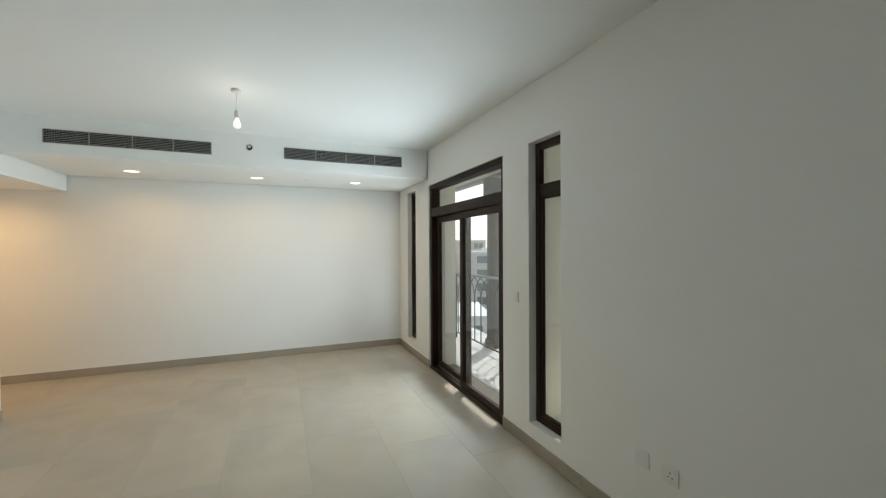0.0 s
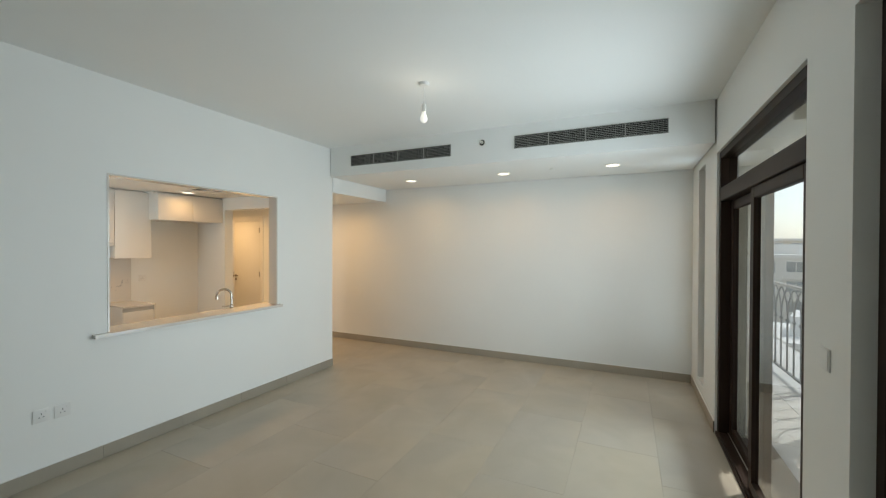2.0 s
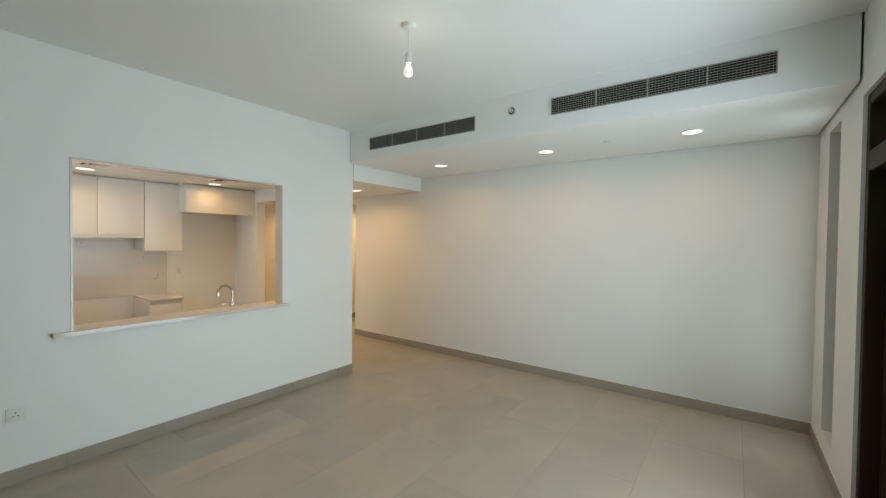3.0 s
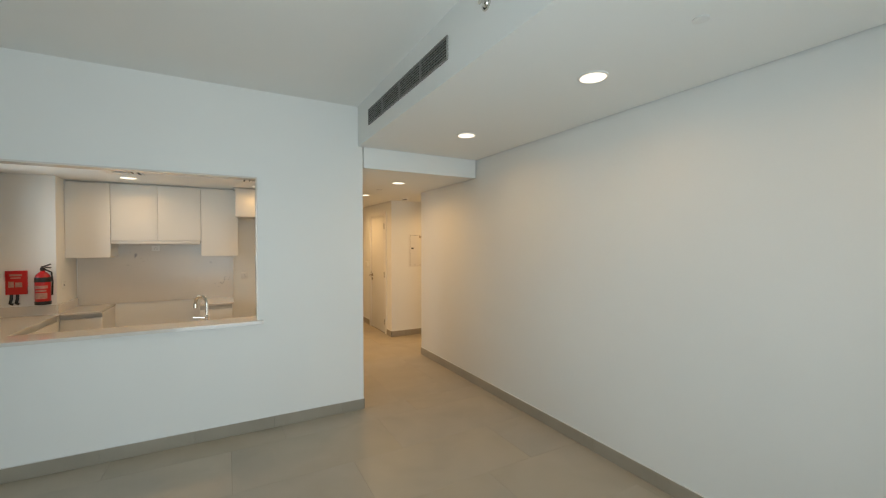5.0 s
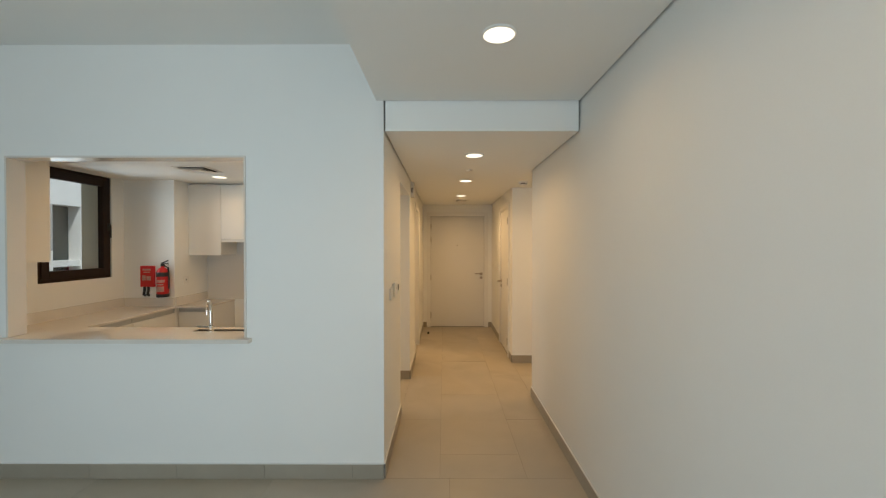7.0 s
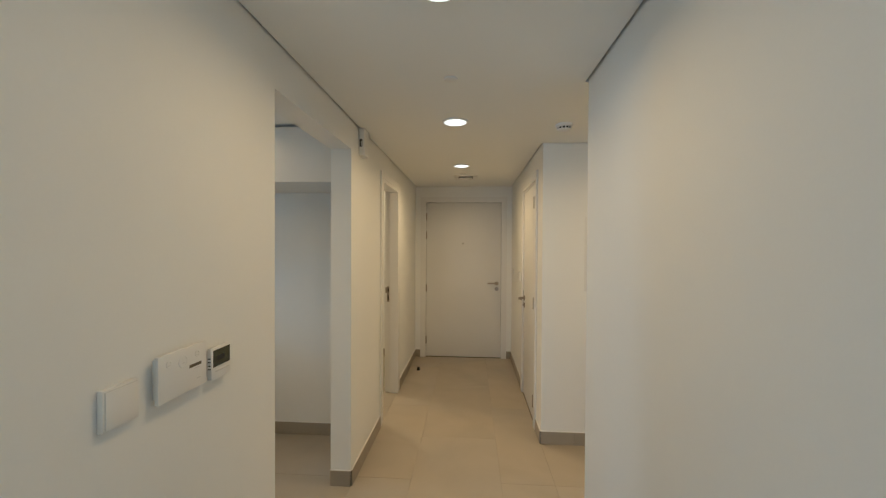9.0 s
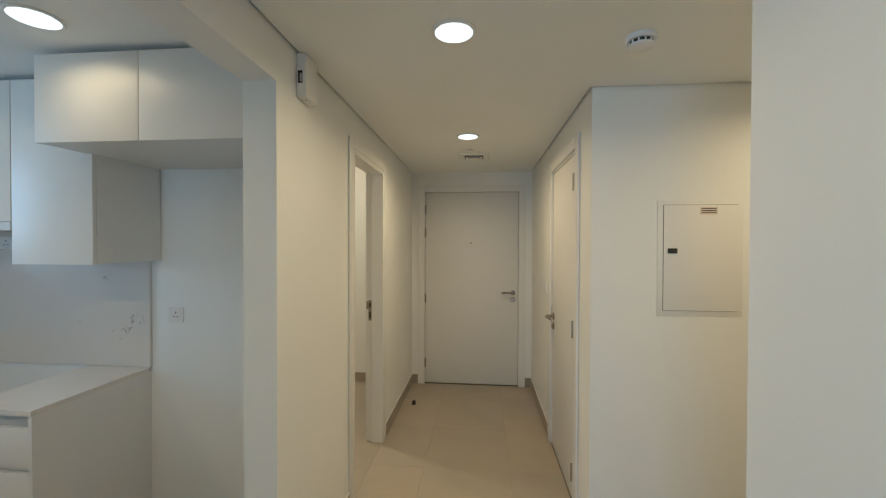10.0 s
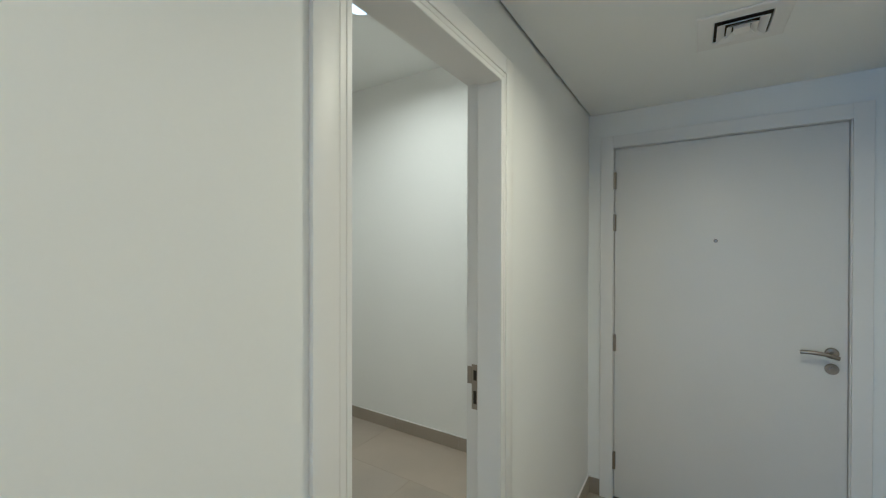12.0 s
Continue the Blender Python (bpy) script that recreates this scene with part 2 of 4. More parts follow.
def cyl(bm, p, r, h, axis='z', seg=24, r2=None):
    """A cylinder or cone from p along the axis, h long."""
    turn = {'z': Matrix(), 'x': pose(0, 0, 0, 0, 90, 0), 'y': pose(0, 0, 0, -90, 0, 0)}[axis]
    m = Matrix.Translation(p) @ turn @ Matrix.Translation((0, 0, h / 2))
    bmesh.ops.create_cone(bm, cap_ends=True, segments=seg, radius1=r, radius2=r if r2 is None else r2, depth=h, matrix=m)


def lathe(bm, base, profile, axis='z', seg=24):
    """Turns (radius, height) pairs round an axis through base."""
    turn = {'z': Matrix(), '-z': pose(0, 0, 0, 180, 0, 0), 'x': pose(0, 0, 0, 0, 90, 0), '-x': pose(0, 0, 0, 0, -90, 0),
            'y': pose(0, 0, 0, -90, 0, 0), '-y': pose(0, 0, 0, 90, 0, 0)}[axis]
    m = Matrix.Translation(base) @ turn
    rings = []
    for r, h in profile:
        rings.append([bm.verts.new(m @ Vector((max(r, 1e-4) * math.cos(2 * math.pi * i / seg),
                                               max(r, 1e-4) * math.sin(2 * math.pi * i / seg), h))) for i in range(seg)])
    for a, b in zip(rings, rings[1:]):
        for i in range(seg):
            bm.faces.new((a[i], a[(i + 1) % seg], b[(i + 1) % seg], b[i]))
    bm.faces.new(rings[0][::-1])
    bm.faces.new(rings[-1])


def tube(bm, points, r, seg=12):
    """A round bar along points."""
    pts = [Vector(p) for p in points]
    rings = []
    side = None
    for i, p in enumerate(pts):
        d = (pts[min(i + 1, len(pts) - 1)] - pts[max(i - 1, 0)]).normalized()
        if side is None:
            side = d.orthogonal().normalized()
        side = (side - d * side.dot(d)).normalized()
        up = d.cross(side)
        rings.append([bm.verts.new(p + r * (math.cos(2 * math.pi * k / seg) * side + math.sin(2 * math.pi * k / seg) * up))
                      for k in range(seg)])
    for a, b in zip(rings, rings[1:]):
        for k in range(seg):
            bm.faces.new((a[k], a[(k + 1) % seg], b[(k + 1) % seg], b[k]))
    bm.faces.new(rings[0][::-1])
    bm.faces.new(rings[-1])


def mesh_of(name, bm, mat, smooth=False):
    bmesh.ops.recalc_face_normals(bm, faces=bm.faces[:])
    me = bpy.data.meshes.new(name)
    bm.to_mesh(me)
    bm.free()
    me.materials.append(mat)
    if smooth:
        for p in me.polygons:
            p.use_smooth = True
        me.set_sharp_from_angle(angle=radians(35))
    return me


def part(name, bm, mat, parent=None, label="", smooth=False):
    ob = new(name, mesh_of(name, bm, mat, smooth))
    if parent:
        ob.parent = parent
        ob.matrix_parent_inverse = Matrix.Translation(-parent.location)
    if label:
        ob["label"] = label
    return ob


def boxes(name, mat, dims, parent=None, label="", bev=0.0):
    bm = bmesh.new()
    for d in dims:
        box(bm, *d)
    if bev:
        bevel(bm, bev)
    return part(name, bm, mat, parent, label, smooth=bev > 0)


def thing(name, label, category, group="", at=(0, 0, 0)):
    ob = new(name)
    ob.location = at
    ob.empty_display_size = 0.1
    return tagged(ob, label, category, group)


def structure(name, mat, dims, label, category, bev=0.0):
    return tagged(boxes(name, mat, dims, bev=bev), label, category, kind="structure")


def holed_wall(name, along, a0, a1, b0, b1, openings, label, z1=None):
    """One closed wall along x or y, b0 to b1 thick, with openings (a0, a1, z0, z1) cut through it."""
    top = TOP if z1 is None else z1
    cuts_a = sorted({a0, a1, *(v for o in openings for v in o[:2])})
    cuts_z = sorted({0.0, top, *(v for o in openings for v in o[2:])})

    def solid(i, k):
        if not (0 <= i < len(cuts_a) - 1 and 0 <= k < len(cuts_z) - 1):
            return False
        a, z = (cuts_a[i] + cuts_a[i + 1]) / 2, (cuts_z[k] + cuts_z[k + 1]) / 2
        return not any(o[0] < a < o[1] and o[2] < z < o[3] for o in openings)

    bm, made = bmesh.new(), {}

    def v(i, k, b):
        if (i, k, b) not in made:
            made[i, k, b] = bm.verts.new((cuts_a[i], b, cuts_z[k]) if along == 'x' else (b, cuts_a[i], cuts_z[k]))
        return made[i, k, b]

    for i in range(len(cuts_a) - 1):
        for k in range(len(cuts_z) - 1):
            if not solid(i, k):
                continue
            for b in (b0, b1):
                bm.faces.new((v(i, k, b), v(i + 1, k, b), v(i + 1, k + 1, b), v(i, k + 1, b)))
            for di, dk, p, q in ((-1, 0, (i, k), (i, k + 1)), (1, 0, (i + 1, k), (i + 1, k + 1)), (0, -1, (i, k), (i + 1, k)), (0, 1, (i, k + 1), (i + 1, k + 1))):
                if not solid(i + di, k + dk):
                    bm.faces.new((v(*p, b0), v(*q, b0), v(*q, b1), v(*p, b1)))
    return tagged(part(name, bm, M_WALL), label, "wall", kind="structure")


# ---- the shell ----
H, TOP = 2.89, 3.05          # main ceiling, top of the walls
HB, HH = 2.515, 2.318        # lowered bulkhead, hall ceiling
OX0, OX1, OZ0, OZ1 = -3.828, -2.220, 0.915, 2.157   # kitchen hatch
W_IN, W_OUT = -4.27, -4.66   # window wall
DX0, DX1, DZ = -3.262, -1.370, 2.42                 # balcony door
VX0, VX1 = -4.045, -3.655                           # narrow window
NX0, NX1 = -0.820, -0.430                           # corner window
VZ0, VZ1 = 0.205, 2.43

structure("wall_east", M_WALL, [(0, 0.16, W_OUT, 1.435, 0, TOP)], "smooth white painted plaster wall beside the hall", "wall", 0.003)
structure("wall_corridor_south", M_WALL, [(0.16, 3.0, 1.275, 1.435, 0, TOP)], "white painted wall of the side corridor", "wall")
structure("wall_corridor_north", M_WALL, [(0.16, 3.0, 2.604, 2.76, 0, TOP)], "white painted wall with the electrical panel", "wall")
structure("wall_corridor_end", M_WALL, [(3.0, 3.15, 1.275, 2.76, 0, TOP)], "plain white wall closing the corridor", "wall")
RD0, RD1, RDZ = 2.890, 3.685, 2.10
holed_wall("wall_hall_east", 'y', 2.604, 5.05, 0, 0.16, [(RD0, RD1, 0, RDZ)], "white painted hall wall with a closed door")
structure("closet_backing", M_WALL, [(0.9, 1.0, 2.77, 4.2, 0, TOP)], "plain white wall behind the hall closet", "wall")
ED0, ED1, EDZ = -1.165, -0.135, 2.108
EY = 4.868
holed_wall("wall_entrance", 'x', -3.76, 0, EY, 5.05, [(ED0, ED1, 0, EDZ)], "white painted wall around the entrance door")
structure("wall_landing", M_WALL, [(-1.6, 0.3, 5.3, 5.4, 0, TOP)], "plain wall of the landing outside", "wall")
LD0, LD1, LDZ = 2.830, 3.561, 2.093
KO0, KO1, KOZ = 0.992, 1.965, 2.140
HX0, HX1 = -1.435, -1.304
holed_wall("wall_hall_west", 'y', 0.115, EY, HX0, HX1, [(KO0, KO1, 0, KOZ), (LD0 - 0.0078, LD1 + 0.0078, 0, LDZ + 0.0058)],
           "white painted hall wall with kitchen and bathroom openings")
holed_wall("wall_hatch", 'x', -7.3, HX1, 0, 0.115, [(OX0, OX1, OZ0, OZ1)], "white painted wall with a kitchen serving hatch")
KW = -4.635
structure("wall_kitchen_north", M_WALL, [(-4.85, HX0, 2.604, 2.76, 0, TOP)], "white painted kitchen back wall", "wall")
KY0, KY1, KZ0, KZ1 = 0.985, 1.800, 1.200, 2.312
holed_wall("wall_kitchen_west", 'y', 0.115, 2.604, -4.96, KW, [(KY0, KY1, KZ0, KZ1)], "white painted kitchen wall with a window")
structure("wall_kitchen_column", M_WALL, [(KW, -4.045, 1.965, 2.604, 0, TOP)], "white boxed-in column in the kitchen corner", "wall")
structure("wall_bathroom_west", M_WALL, [(-3.76, -3.6, 2.76, EY, 0, TOP)], "plain white bathroom wall", "wall")
holed_wall("wall_window", 'x', -7.3, 0, W_OUT + 0.02, W_IN, [(VX0, VX1, VZ0, VZ1), (DX0, DX1, 0, DZ), (NX0, NX1, VZ0, VZ1)],
           "white painted window wall with balcony door")
# never in view; its distance is chosen to bounce light into the west end
structure("wall_west", M_WALL, [(-7.46, -7.3, W_OUT, 0.17, 0, TOP)], "plain white unseen end wall that bounces light into the living room", "wall")

# cream render on the outside of the window wall and in its reveals
FY0, FY1 = -4.388, -4.298     # frame depth of the door
SF0, SF1 = -4.385, -4.335     # slim frames, back and front
R = 0.004
reveals = []
for a, b, c, d, back in ((VX0, VX1, VZ0, VZ1, SF0), (NX0, NX1, VZ0, VZ1, SF0), (DX0, DX1, 0, DZ, FY0 - 0.03)):
    reveals += [(a - 0.001, a + R, W_OUT, back, c, d), (b - R, b + 0.001, W_OUT, back, c, d), (a + R, b - R, W_OUT, back, d - R, d + 0.001)]
    if c > 0:
        reveals.append((a + R, b - R, W_OUT, back, c - 0.001, c + R))
outer = W_OUT + 0.02
reveals += [(-7.3, VX0, W_OUT, outer, -0.2, TOP), (VX1, DX0, W_OUT, outer, -0.2, TOP), (DX1, NX0, W_OUT, outer, -0.2, TOP), (NX1, 0, W_OUT, outer, -0.2, TOP),
            (VX0, VX1, W_OUT, outer, -0.2, VZ0 - 0.002), (VX0, VX1, W_OUT, outer, VZ1 + 0.002, TOP), (NX0, NX1, W_OUT, outer, -0.2, VZ0 - 0.002),
            (NX0, NX1, W_OUT, outer, VZ1 + 0.002, TOP), (DX0, DX1, W_OUT, outer, DZ + 0.002, TOP)]
structure("exterior_wall", M_CREAM, reveals, "cream textured render on the outer wall", "wall")

# ceilings, with a shadow gap against the walls where lowered
G = 0.012
structure("ceiling_living", M_CEIL, [(-7.3, -1.35, W_IN, 0, H, TOP)], "smooth white painted plaster ceiling", "ceiling")
structure("ceiling_bulkhead", M_CEIL, [(-1.35, -G, W_IN + G, -G, HB, TOP)], "lowered white plasterboard ceiling band", "ceiling")
structure("ceiling_hall", M_CEIL, [(HX1 + G, -G, 0, EY - 0.002, HH, TOP), (-G, 2.99, 1.435 + G, 2.604 - G, HH, TOP)],
          "lowered white hall ceiling with shadow gap", "ceiling")
structure("ceiling_kitchen", M_CEIL, [(KW, HX0, 0.115, 2.604, HH, TOP)], "white kitchen ceiling", "ceiling")
structure("ceiling_bathroom", M_CEIL, [(-3.6, HX0, 2.76, EY, H, TOP)], "white bathroom ceiling", "ceiling")
structure("roof_slab", M_EXTGREY, [(-7.5, 3.2, W_OUT, 5.4, TOP, TOP + 0.2)], "concrete slab above the flat", "slab")

# ---- floor ----
floor = structure("floor", M_GROUT, [(-7.3, 3.0, W_OUT, 5.3, -0.20, -0.004)], "large matt grey-beige porcelain floor tiles", "floor")

# ---- balcony ----
BY = -5.37
structure("balcony_floor", M_GROUT, [(-7.3, 7.0, -6.05, W_OUT, -0.22, -0.034)], "pale sunlit balcony paving", "floor")
structure("balcony_roof", M_CREAM, [(-7.3, 7.0, -5.72, W_OUT, TOP - 0.15, TOP)], "cream balcony soffit", "soffit")
# beam coloured grey in place of the shade on it
structure("balcony_beam", M_EXTGREY, [(-7.3, 7.0, -5.72, -5.60, 2.70, TOP - 0.15)], "balcony edge beam with shade put into its grey colour", "beam")

CX, CYC = -0.66, -5.66
column = thing("balcony_column", "round stone column with moulded base, shade put into its colour", "column", at=(CX, CYC, -0.03))
bm = bmesh.new()
lathe(bm, (CX, CYC, -0.03), [(0.16, 0), (0.16, 0.06), (0.14, 0.07), (0.145, 0.11), (0.12, 0.14), (0.108, 0.16), (0.10, 2.2), (0.105, 2.22)])
part("shaft", bm, M_COLUMN, column, smooth=True)
bm = bmesh.new()
lathe(bm, (CX, CYC, 2.19), [(0.105, 0), (0.12, 0.03), (0.13, 0.12), (0.16, 0.18), (0.16, 0.512)])
part("capital", bm, M_COLUMN, column, smooth=True)

railing = thing("balcony_railing", "dark wrought-iron railing with pointed arches and balusters", "railing", at=(-2.0, BY, -0.03))
RZ0, RZ1 = 0.08, 1.15
bm = bmesh.new()
box(bm, -7.9, 6.9, BY - 0.03, BY + 0.03, RZ1 - 0.035, RZ1)
bevel(bm, 0.008)
part("top_rail", bm, M_EXTGREY, railing, "pale painted handrail", smooth=True)
bm = bmesh.new()
box(bm, -7.9, 6.9, BY - 0.015, BY + 0.015, RZ0 - 0.02, RZ0)
part("bottom_rail", bm, M_IRON, railing)
for x in (-7.0, -5.2, -3.4, -1.6, 0.2, 2.0, 3.8, 5.6):
    boxes("post", M_IRON, [(x - 0.02, x + 0.02, BY - 0.02, BY + 0.02, -0.032, RZ1 - 0.035)], railing)
step = 0.215
RA = 2 * step
AZ = RZ1 - 0.04 - RA * math.sin(math.pi / 3)
bm = bmesh.new()
tube(bm, [(0, 0, 0), (0, 0, AZ - RZ0)], 0.010, 8)
bar_mesh = mesh_of("baluster", bm, M_IRON, True)
bm = bmesh.new()
for sgn in (-1, 1):
    tube(bm, [(sgn * RA * (1 - math.cos(a)), 0, RA * math.sin(a)) for a in [i * math.pi / 27 for i in range(10)]], 0.009, 6)
arch_mesh = mesh_of("arch", bm, M_IRON, True)
bm = bmesh.new()
lathe(bm, (0, 0, 0), [(0.010, 0), (0.02, 0.01), (0.022, 0.02), (0.02, 0.03), (0.010, 0.04)], seg=10)
knob_mesh = mesh_of("collar", bm, M_IRON, True)
for i in range(-30, 32):
    x = -0.55 + i * step
    for nm, me, z in (("baluster", bar_mesh, RZ0), ("arch", arch_mesh, AZ), ("collar", knob_mesh, AZ - 0.05)):
        ob = new(nm, me)
        ob.parent = railing
        ob.matrix_parent_inverse = Matrix.Translation(-railing.location)
        ob.location = (x, BY, z)

# ---- windows and balcony door ----


def bars(name, mat, parent, rects, y0, y1, label="", bev=0.004):
    bm = bmesh.new()
    for a, b, c, d in rects:
        box(bm, a, b, y0, y1, c, d)
    bevel(bm, bev, 1)
    return part(name, bm, mat, parent, label)


def pane(parent, x0, x1, z0, z1, y):
    ob = boxes("pane", M_GLASS, [(x0, x1, y - 0.003, y + 0.003, z0, z1)], parent)
    ob.visible_shadow = False
    return ob


def ring(x0, x1, z0, z1, w):
    return [(x0, x0 + w, z0, z1), (x1 - w, x1, z0, z1), (x0 + w, x1 - w, z0, z0 + w), (x0 + w, x1 - w, z1 - w, z1)]


def slim_window(name, x0, x1, label):
    w = tagged(bars(name, M_FRAME, None, ring(x0, x1, VZ0, VZ1, 0.055), SF0, SF1), label, "window", "slim windows", "structure")
    bars("transom", M_FRAME, w, [(x0 + 0.055, x1 - 0.055, 2.01, 2.10)], SF0 + 0.004, SF1 - 0.004)
    bars("sash_frame", M_FRAME, w, ring(x0 + 0.055, x1 - 0.055, VZ0 + 0.055, 2.01, 0.028), SF0 + 0.010, SF1 - 0.010)
    pane(w, x0 + 0.08, x1 - 0.08, VZ0 + 0.08, 1.985, SF0 + 0.024)
    pane(w, x0 + 0.055, x1 - 0.055, 2.10, VZ1 - 0.055, SF0 + 0.024)
    return w


slim_window("window_1", VX0, VX1, "tall slim window in dark bronze aluminium frame")
slim_window("window_2", NX0, NX1, "tall slim dark-framed window in the room corner")

TZ = 2.00                   # underside of the fixed light over the door
door = tagged(bars("door_1", M_FRAME, None, [(DX0, DX0 + 0.06, 0, DZ), (DX1 - 0.06, DX1, 0, DZ), (DX0 + 0.06, DX1 - 0.06, DZ - 0.06, DZ),
                                             (DX0 + 0.06, DX1 - 0.06, TZ, TZ + 0.11), (DX0 + 0.06, DX1 - 0.06, 0, 0.035)], FY0 - 0.03, FY1 + 0.01),
              "dark bronze sliding balcony door with fixed toplight", "door", kind="structure")
MID = (DX0 + DX1) / 2


def sash(x0, x1, y0, y1, handle):
    s = bars("sash", M_FRAME, door, [(x0, x0 + 0.075, 0.04, TZ - 0.005), (x1 - 0.075, x1, 0.04, TZ - 0.005), (x0 + 0.075, x1 - 0.075, 0.04, 0.105),
                                     (x0 + 0.075, x1 - 0.075, TZ - 0.075, TZ - 0.005)], y0, y1)
    pane(s, x0 + 0.07, x1 - 0.07, 0.10, TZ - 0.07, (y0 + y1) / 2)
    if handle:
        bars("pull_handle", M_BLACK, s, [(x1 - 0.055, x1 - 0.03, 0.95, 1.20)], y1, y1 + 0.03)


sash(MID - 0.045, DX1 - 0.06, FY0 - 0.02, FY0 + 0.025, False)
sash(DX0 + 0.06, MID + 0.045, FY0 + 0.04, FY1 - 0.005, False)
pane(door, DX0 + 0.06, DX1 - 0.06, TZ + 0.11, DZ - 0.06, FY0 + 0.04)
bars("track_rail", M_STEEL, door, [(DX0 + 0.06, DX1 - 0.06, 0.035, 0.043)], FY0 + 0.028, FY0 + 0.036, "aluminium track")
bars("threshold", M_FRAME, door, [(DX0, DX1, -0.004, 0.02)], FY1 + 0.012, W_IN - 0.004)

# kitchen window
kwin = tagged(part("window_3", (lambda bm: ([box(bm, -4.72, -4.65, a, b, c, d) for a, b, c, d in ring(KY0, KY1, KZ0, KZ1, 0.05)], bevel(bm, 0.004, 1), bm)[2])(bmesh.new()), M_FRAME),
              "dark bronze framed kitchen window", "window", kind="structure")
bm = bmesh.new()
for a, b, c, d in ring(KY0 + 0.035, KY1 - 0.035, KZ0 + 0.035, KZ1 - 0.035, 0.075):
    box(bm, -4.70, -4.632, a, b, c, d)
bevel(bm, 0.004, 1)
ks = part("sash", bm, M_FRAME, kwin)
p = boxes("pane", M_GLASS, [(-4.673, -4.667, KY0 + 0.1, KY1 - 0.1, KZ0 + 0.1, KZ1 - 0.1)], ks)
p.visible_shadow = False
bm = bmesh.new()
box(bm, -4.632, -4.615, KY1 - 0.065, KY1 - 0.035, 1.72, 1.80)
box(bm, -4.615, -4.60, KY1 - 0.06, KY1 - 0.04, 1.64, 1.78)
bevel(bm, 0.003, 1)
part("window_handle", bm, M_BLACK, ks)

# ---- doors of the hall ----


def lever(parent, origin, axis, way, with_key=True):
    """A lever handle on a round rose. axis: unit vector out of the leaf; way: unit vector along the lever."""
    o, n, w, up = Vector(origin), Vector(axis), Vector(way), Vector((0, 0, 1))
    ax = ('x' if n.x > 0 else '-x') if abs(n.x) > 0.5 else ('y' if n.y > 0 else '-y')
    bm = bmesh.new()
    lathe(bm, o, [(0.026, 0), (0.026, 0.006), (0.022, 0.010), (0.011, 0.011), (0.010, 0.054)], ax, 20)
    h = part("lever_handle", bm, M_HARD, parent, "brushed steel lever handle", smooth=True)
    bm = bmesh.new()
    tube(bm, [o + n * 0.054 - w * 0.014 - up * 0.012, o + n * 0.059 + w * 0.006 - up * 0.005, o + n * 0.061 + w * 0.03 + up * 0.002, o + n * 0.060 + w * 0.07 + up * 0.005,
              o + n * 0.057 + w * 0.10 + up * 0.004, o + n * 0.052 + w * 0.122 + up * 0.001], 0.0095, 12)
    part("grip", bm, M_HARD, h, smooth=True)
    bm = bmesh.new()
    lathe(bm, o - Vector((0, 0, 0.075)), [(0.026, 0), (0.026, 0.006), (0.023, 0.010), (0.010, 0.010), (0.010, 0.018)], ax, 20)
    part("lock_rose", bm, M_HARD, parent, "steel keyhole rose", smooth=True)


edoor = tagged(boxes("door_2", M_DOOR, [(-1.1555, -0.1445, 4.886, 4.945, 0.006, 2.1005)], bev=0.002), "closed plain white flush entrance door", "door", kind="structure")
bm = bmesh.new()
for a, b, c, d in ((-1.232, ED0 + 0.004, 0, 2.175), (ED1 - 0.004, -0.070, 0, 2.175), (ED0 + 0.004, ED1 - 0.004, EDZ - 0.004, 2.175)):
    box(bm, a, b, EY - 0.016, EY - 0.001, c, d)
bevel(bm, 0.0012, 1)
part("architrave", bm, M_TRIM, edoor, smooth=True)
boxes("rebate", M_TRIM, [(ED0 + 0.001, -1.158, EY, 4.99, 0, EDZ - 0.001), (-0.142, ED1 - 0.001, EY, 4.99, 0, EDZ - 0.001), (-1.158, -0.142, EY, 4.99, 2.103, EDZ - 0.001)], edoor)
boxes("rubber_seal", M_BLACK, [(-1.158, -1.1557, 4.900, 4.94, 0, 2.103), (-0.1443, -0.142, 4.900, 4.94, 0, 2.103), (-1.1557, -0.1443, 4.900, 4.94, 2.1007, 2.103), (-1.1557, -0.1443, 4.900, 4.94, 0, 0.0058)], edoor, "black door seal")
for z in (1.91, 1.66, 0.94, 0.23):
    bm = bmesh.new()
    cyl(bm, (-1.157, 4.876, z - 0.05), 0.011, 0.10, 'z', 12)
    part("hinge", bm, M_HARD, edoor, smooth=True)
lever(edoor, (-0.200, 4.886, 1.012), (0, -1, 0), (-1, 0, 0))
bm = bmesh.new()
lathe(bm, (-0.655, 4.886, 1.548), [(0.010, 0), (0.010, 0.003), (0.007, 0.004), (0.005, 0.002)], '-y', 16)
part("peephole", bm, M_HARD, edoor, smooth=True)

cdoor = tagged(boxes("door_3", M_DOOR, [(0.004, 0.044, RD0 + 0.028, RD1 - 0.028, 0.006, RDZ - 0.028)], bev=0.002), "closed plain white flush closet door", "door", kind="structure")
bm = bmesh.new()
for a, b, c, d in ((RD0 - 0.065, RD0 + 0.010, 0, RDZ + 0.06), (RD1 - 0.010, RD1 + 0.065, 0, RDZ + 0.06), (RD0 + 0.010, RD1 - 0.010, RDZ - 0.010, RDZ + 0.06)):
    box(bm, -0.016, -0.001, a, b, c, d)
bevel(bm, 0.004)
part("architrave", bm, M_TRIM, cdoor, smooth=True)
boxes("rebate", M_TRIM, [(0.0005, 0.15, RD0 + 0.001, RD0 + 0.025, 0, RDZ - 0.001), (0.0, 0.15, RD1 - 0.025, RD1 - 0.001, 0, RDZ - 0.001), (0.0, 0.15, RD0 + 0.025, RD1 - 0.025, RDZ - 0.025, RDZ - 0.001)], cdoor)
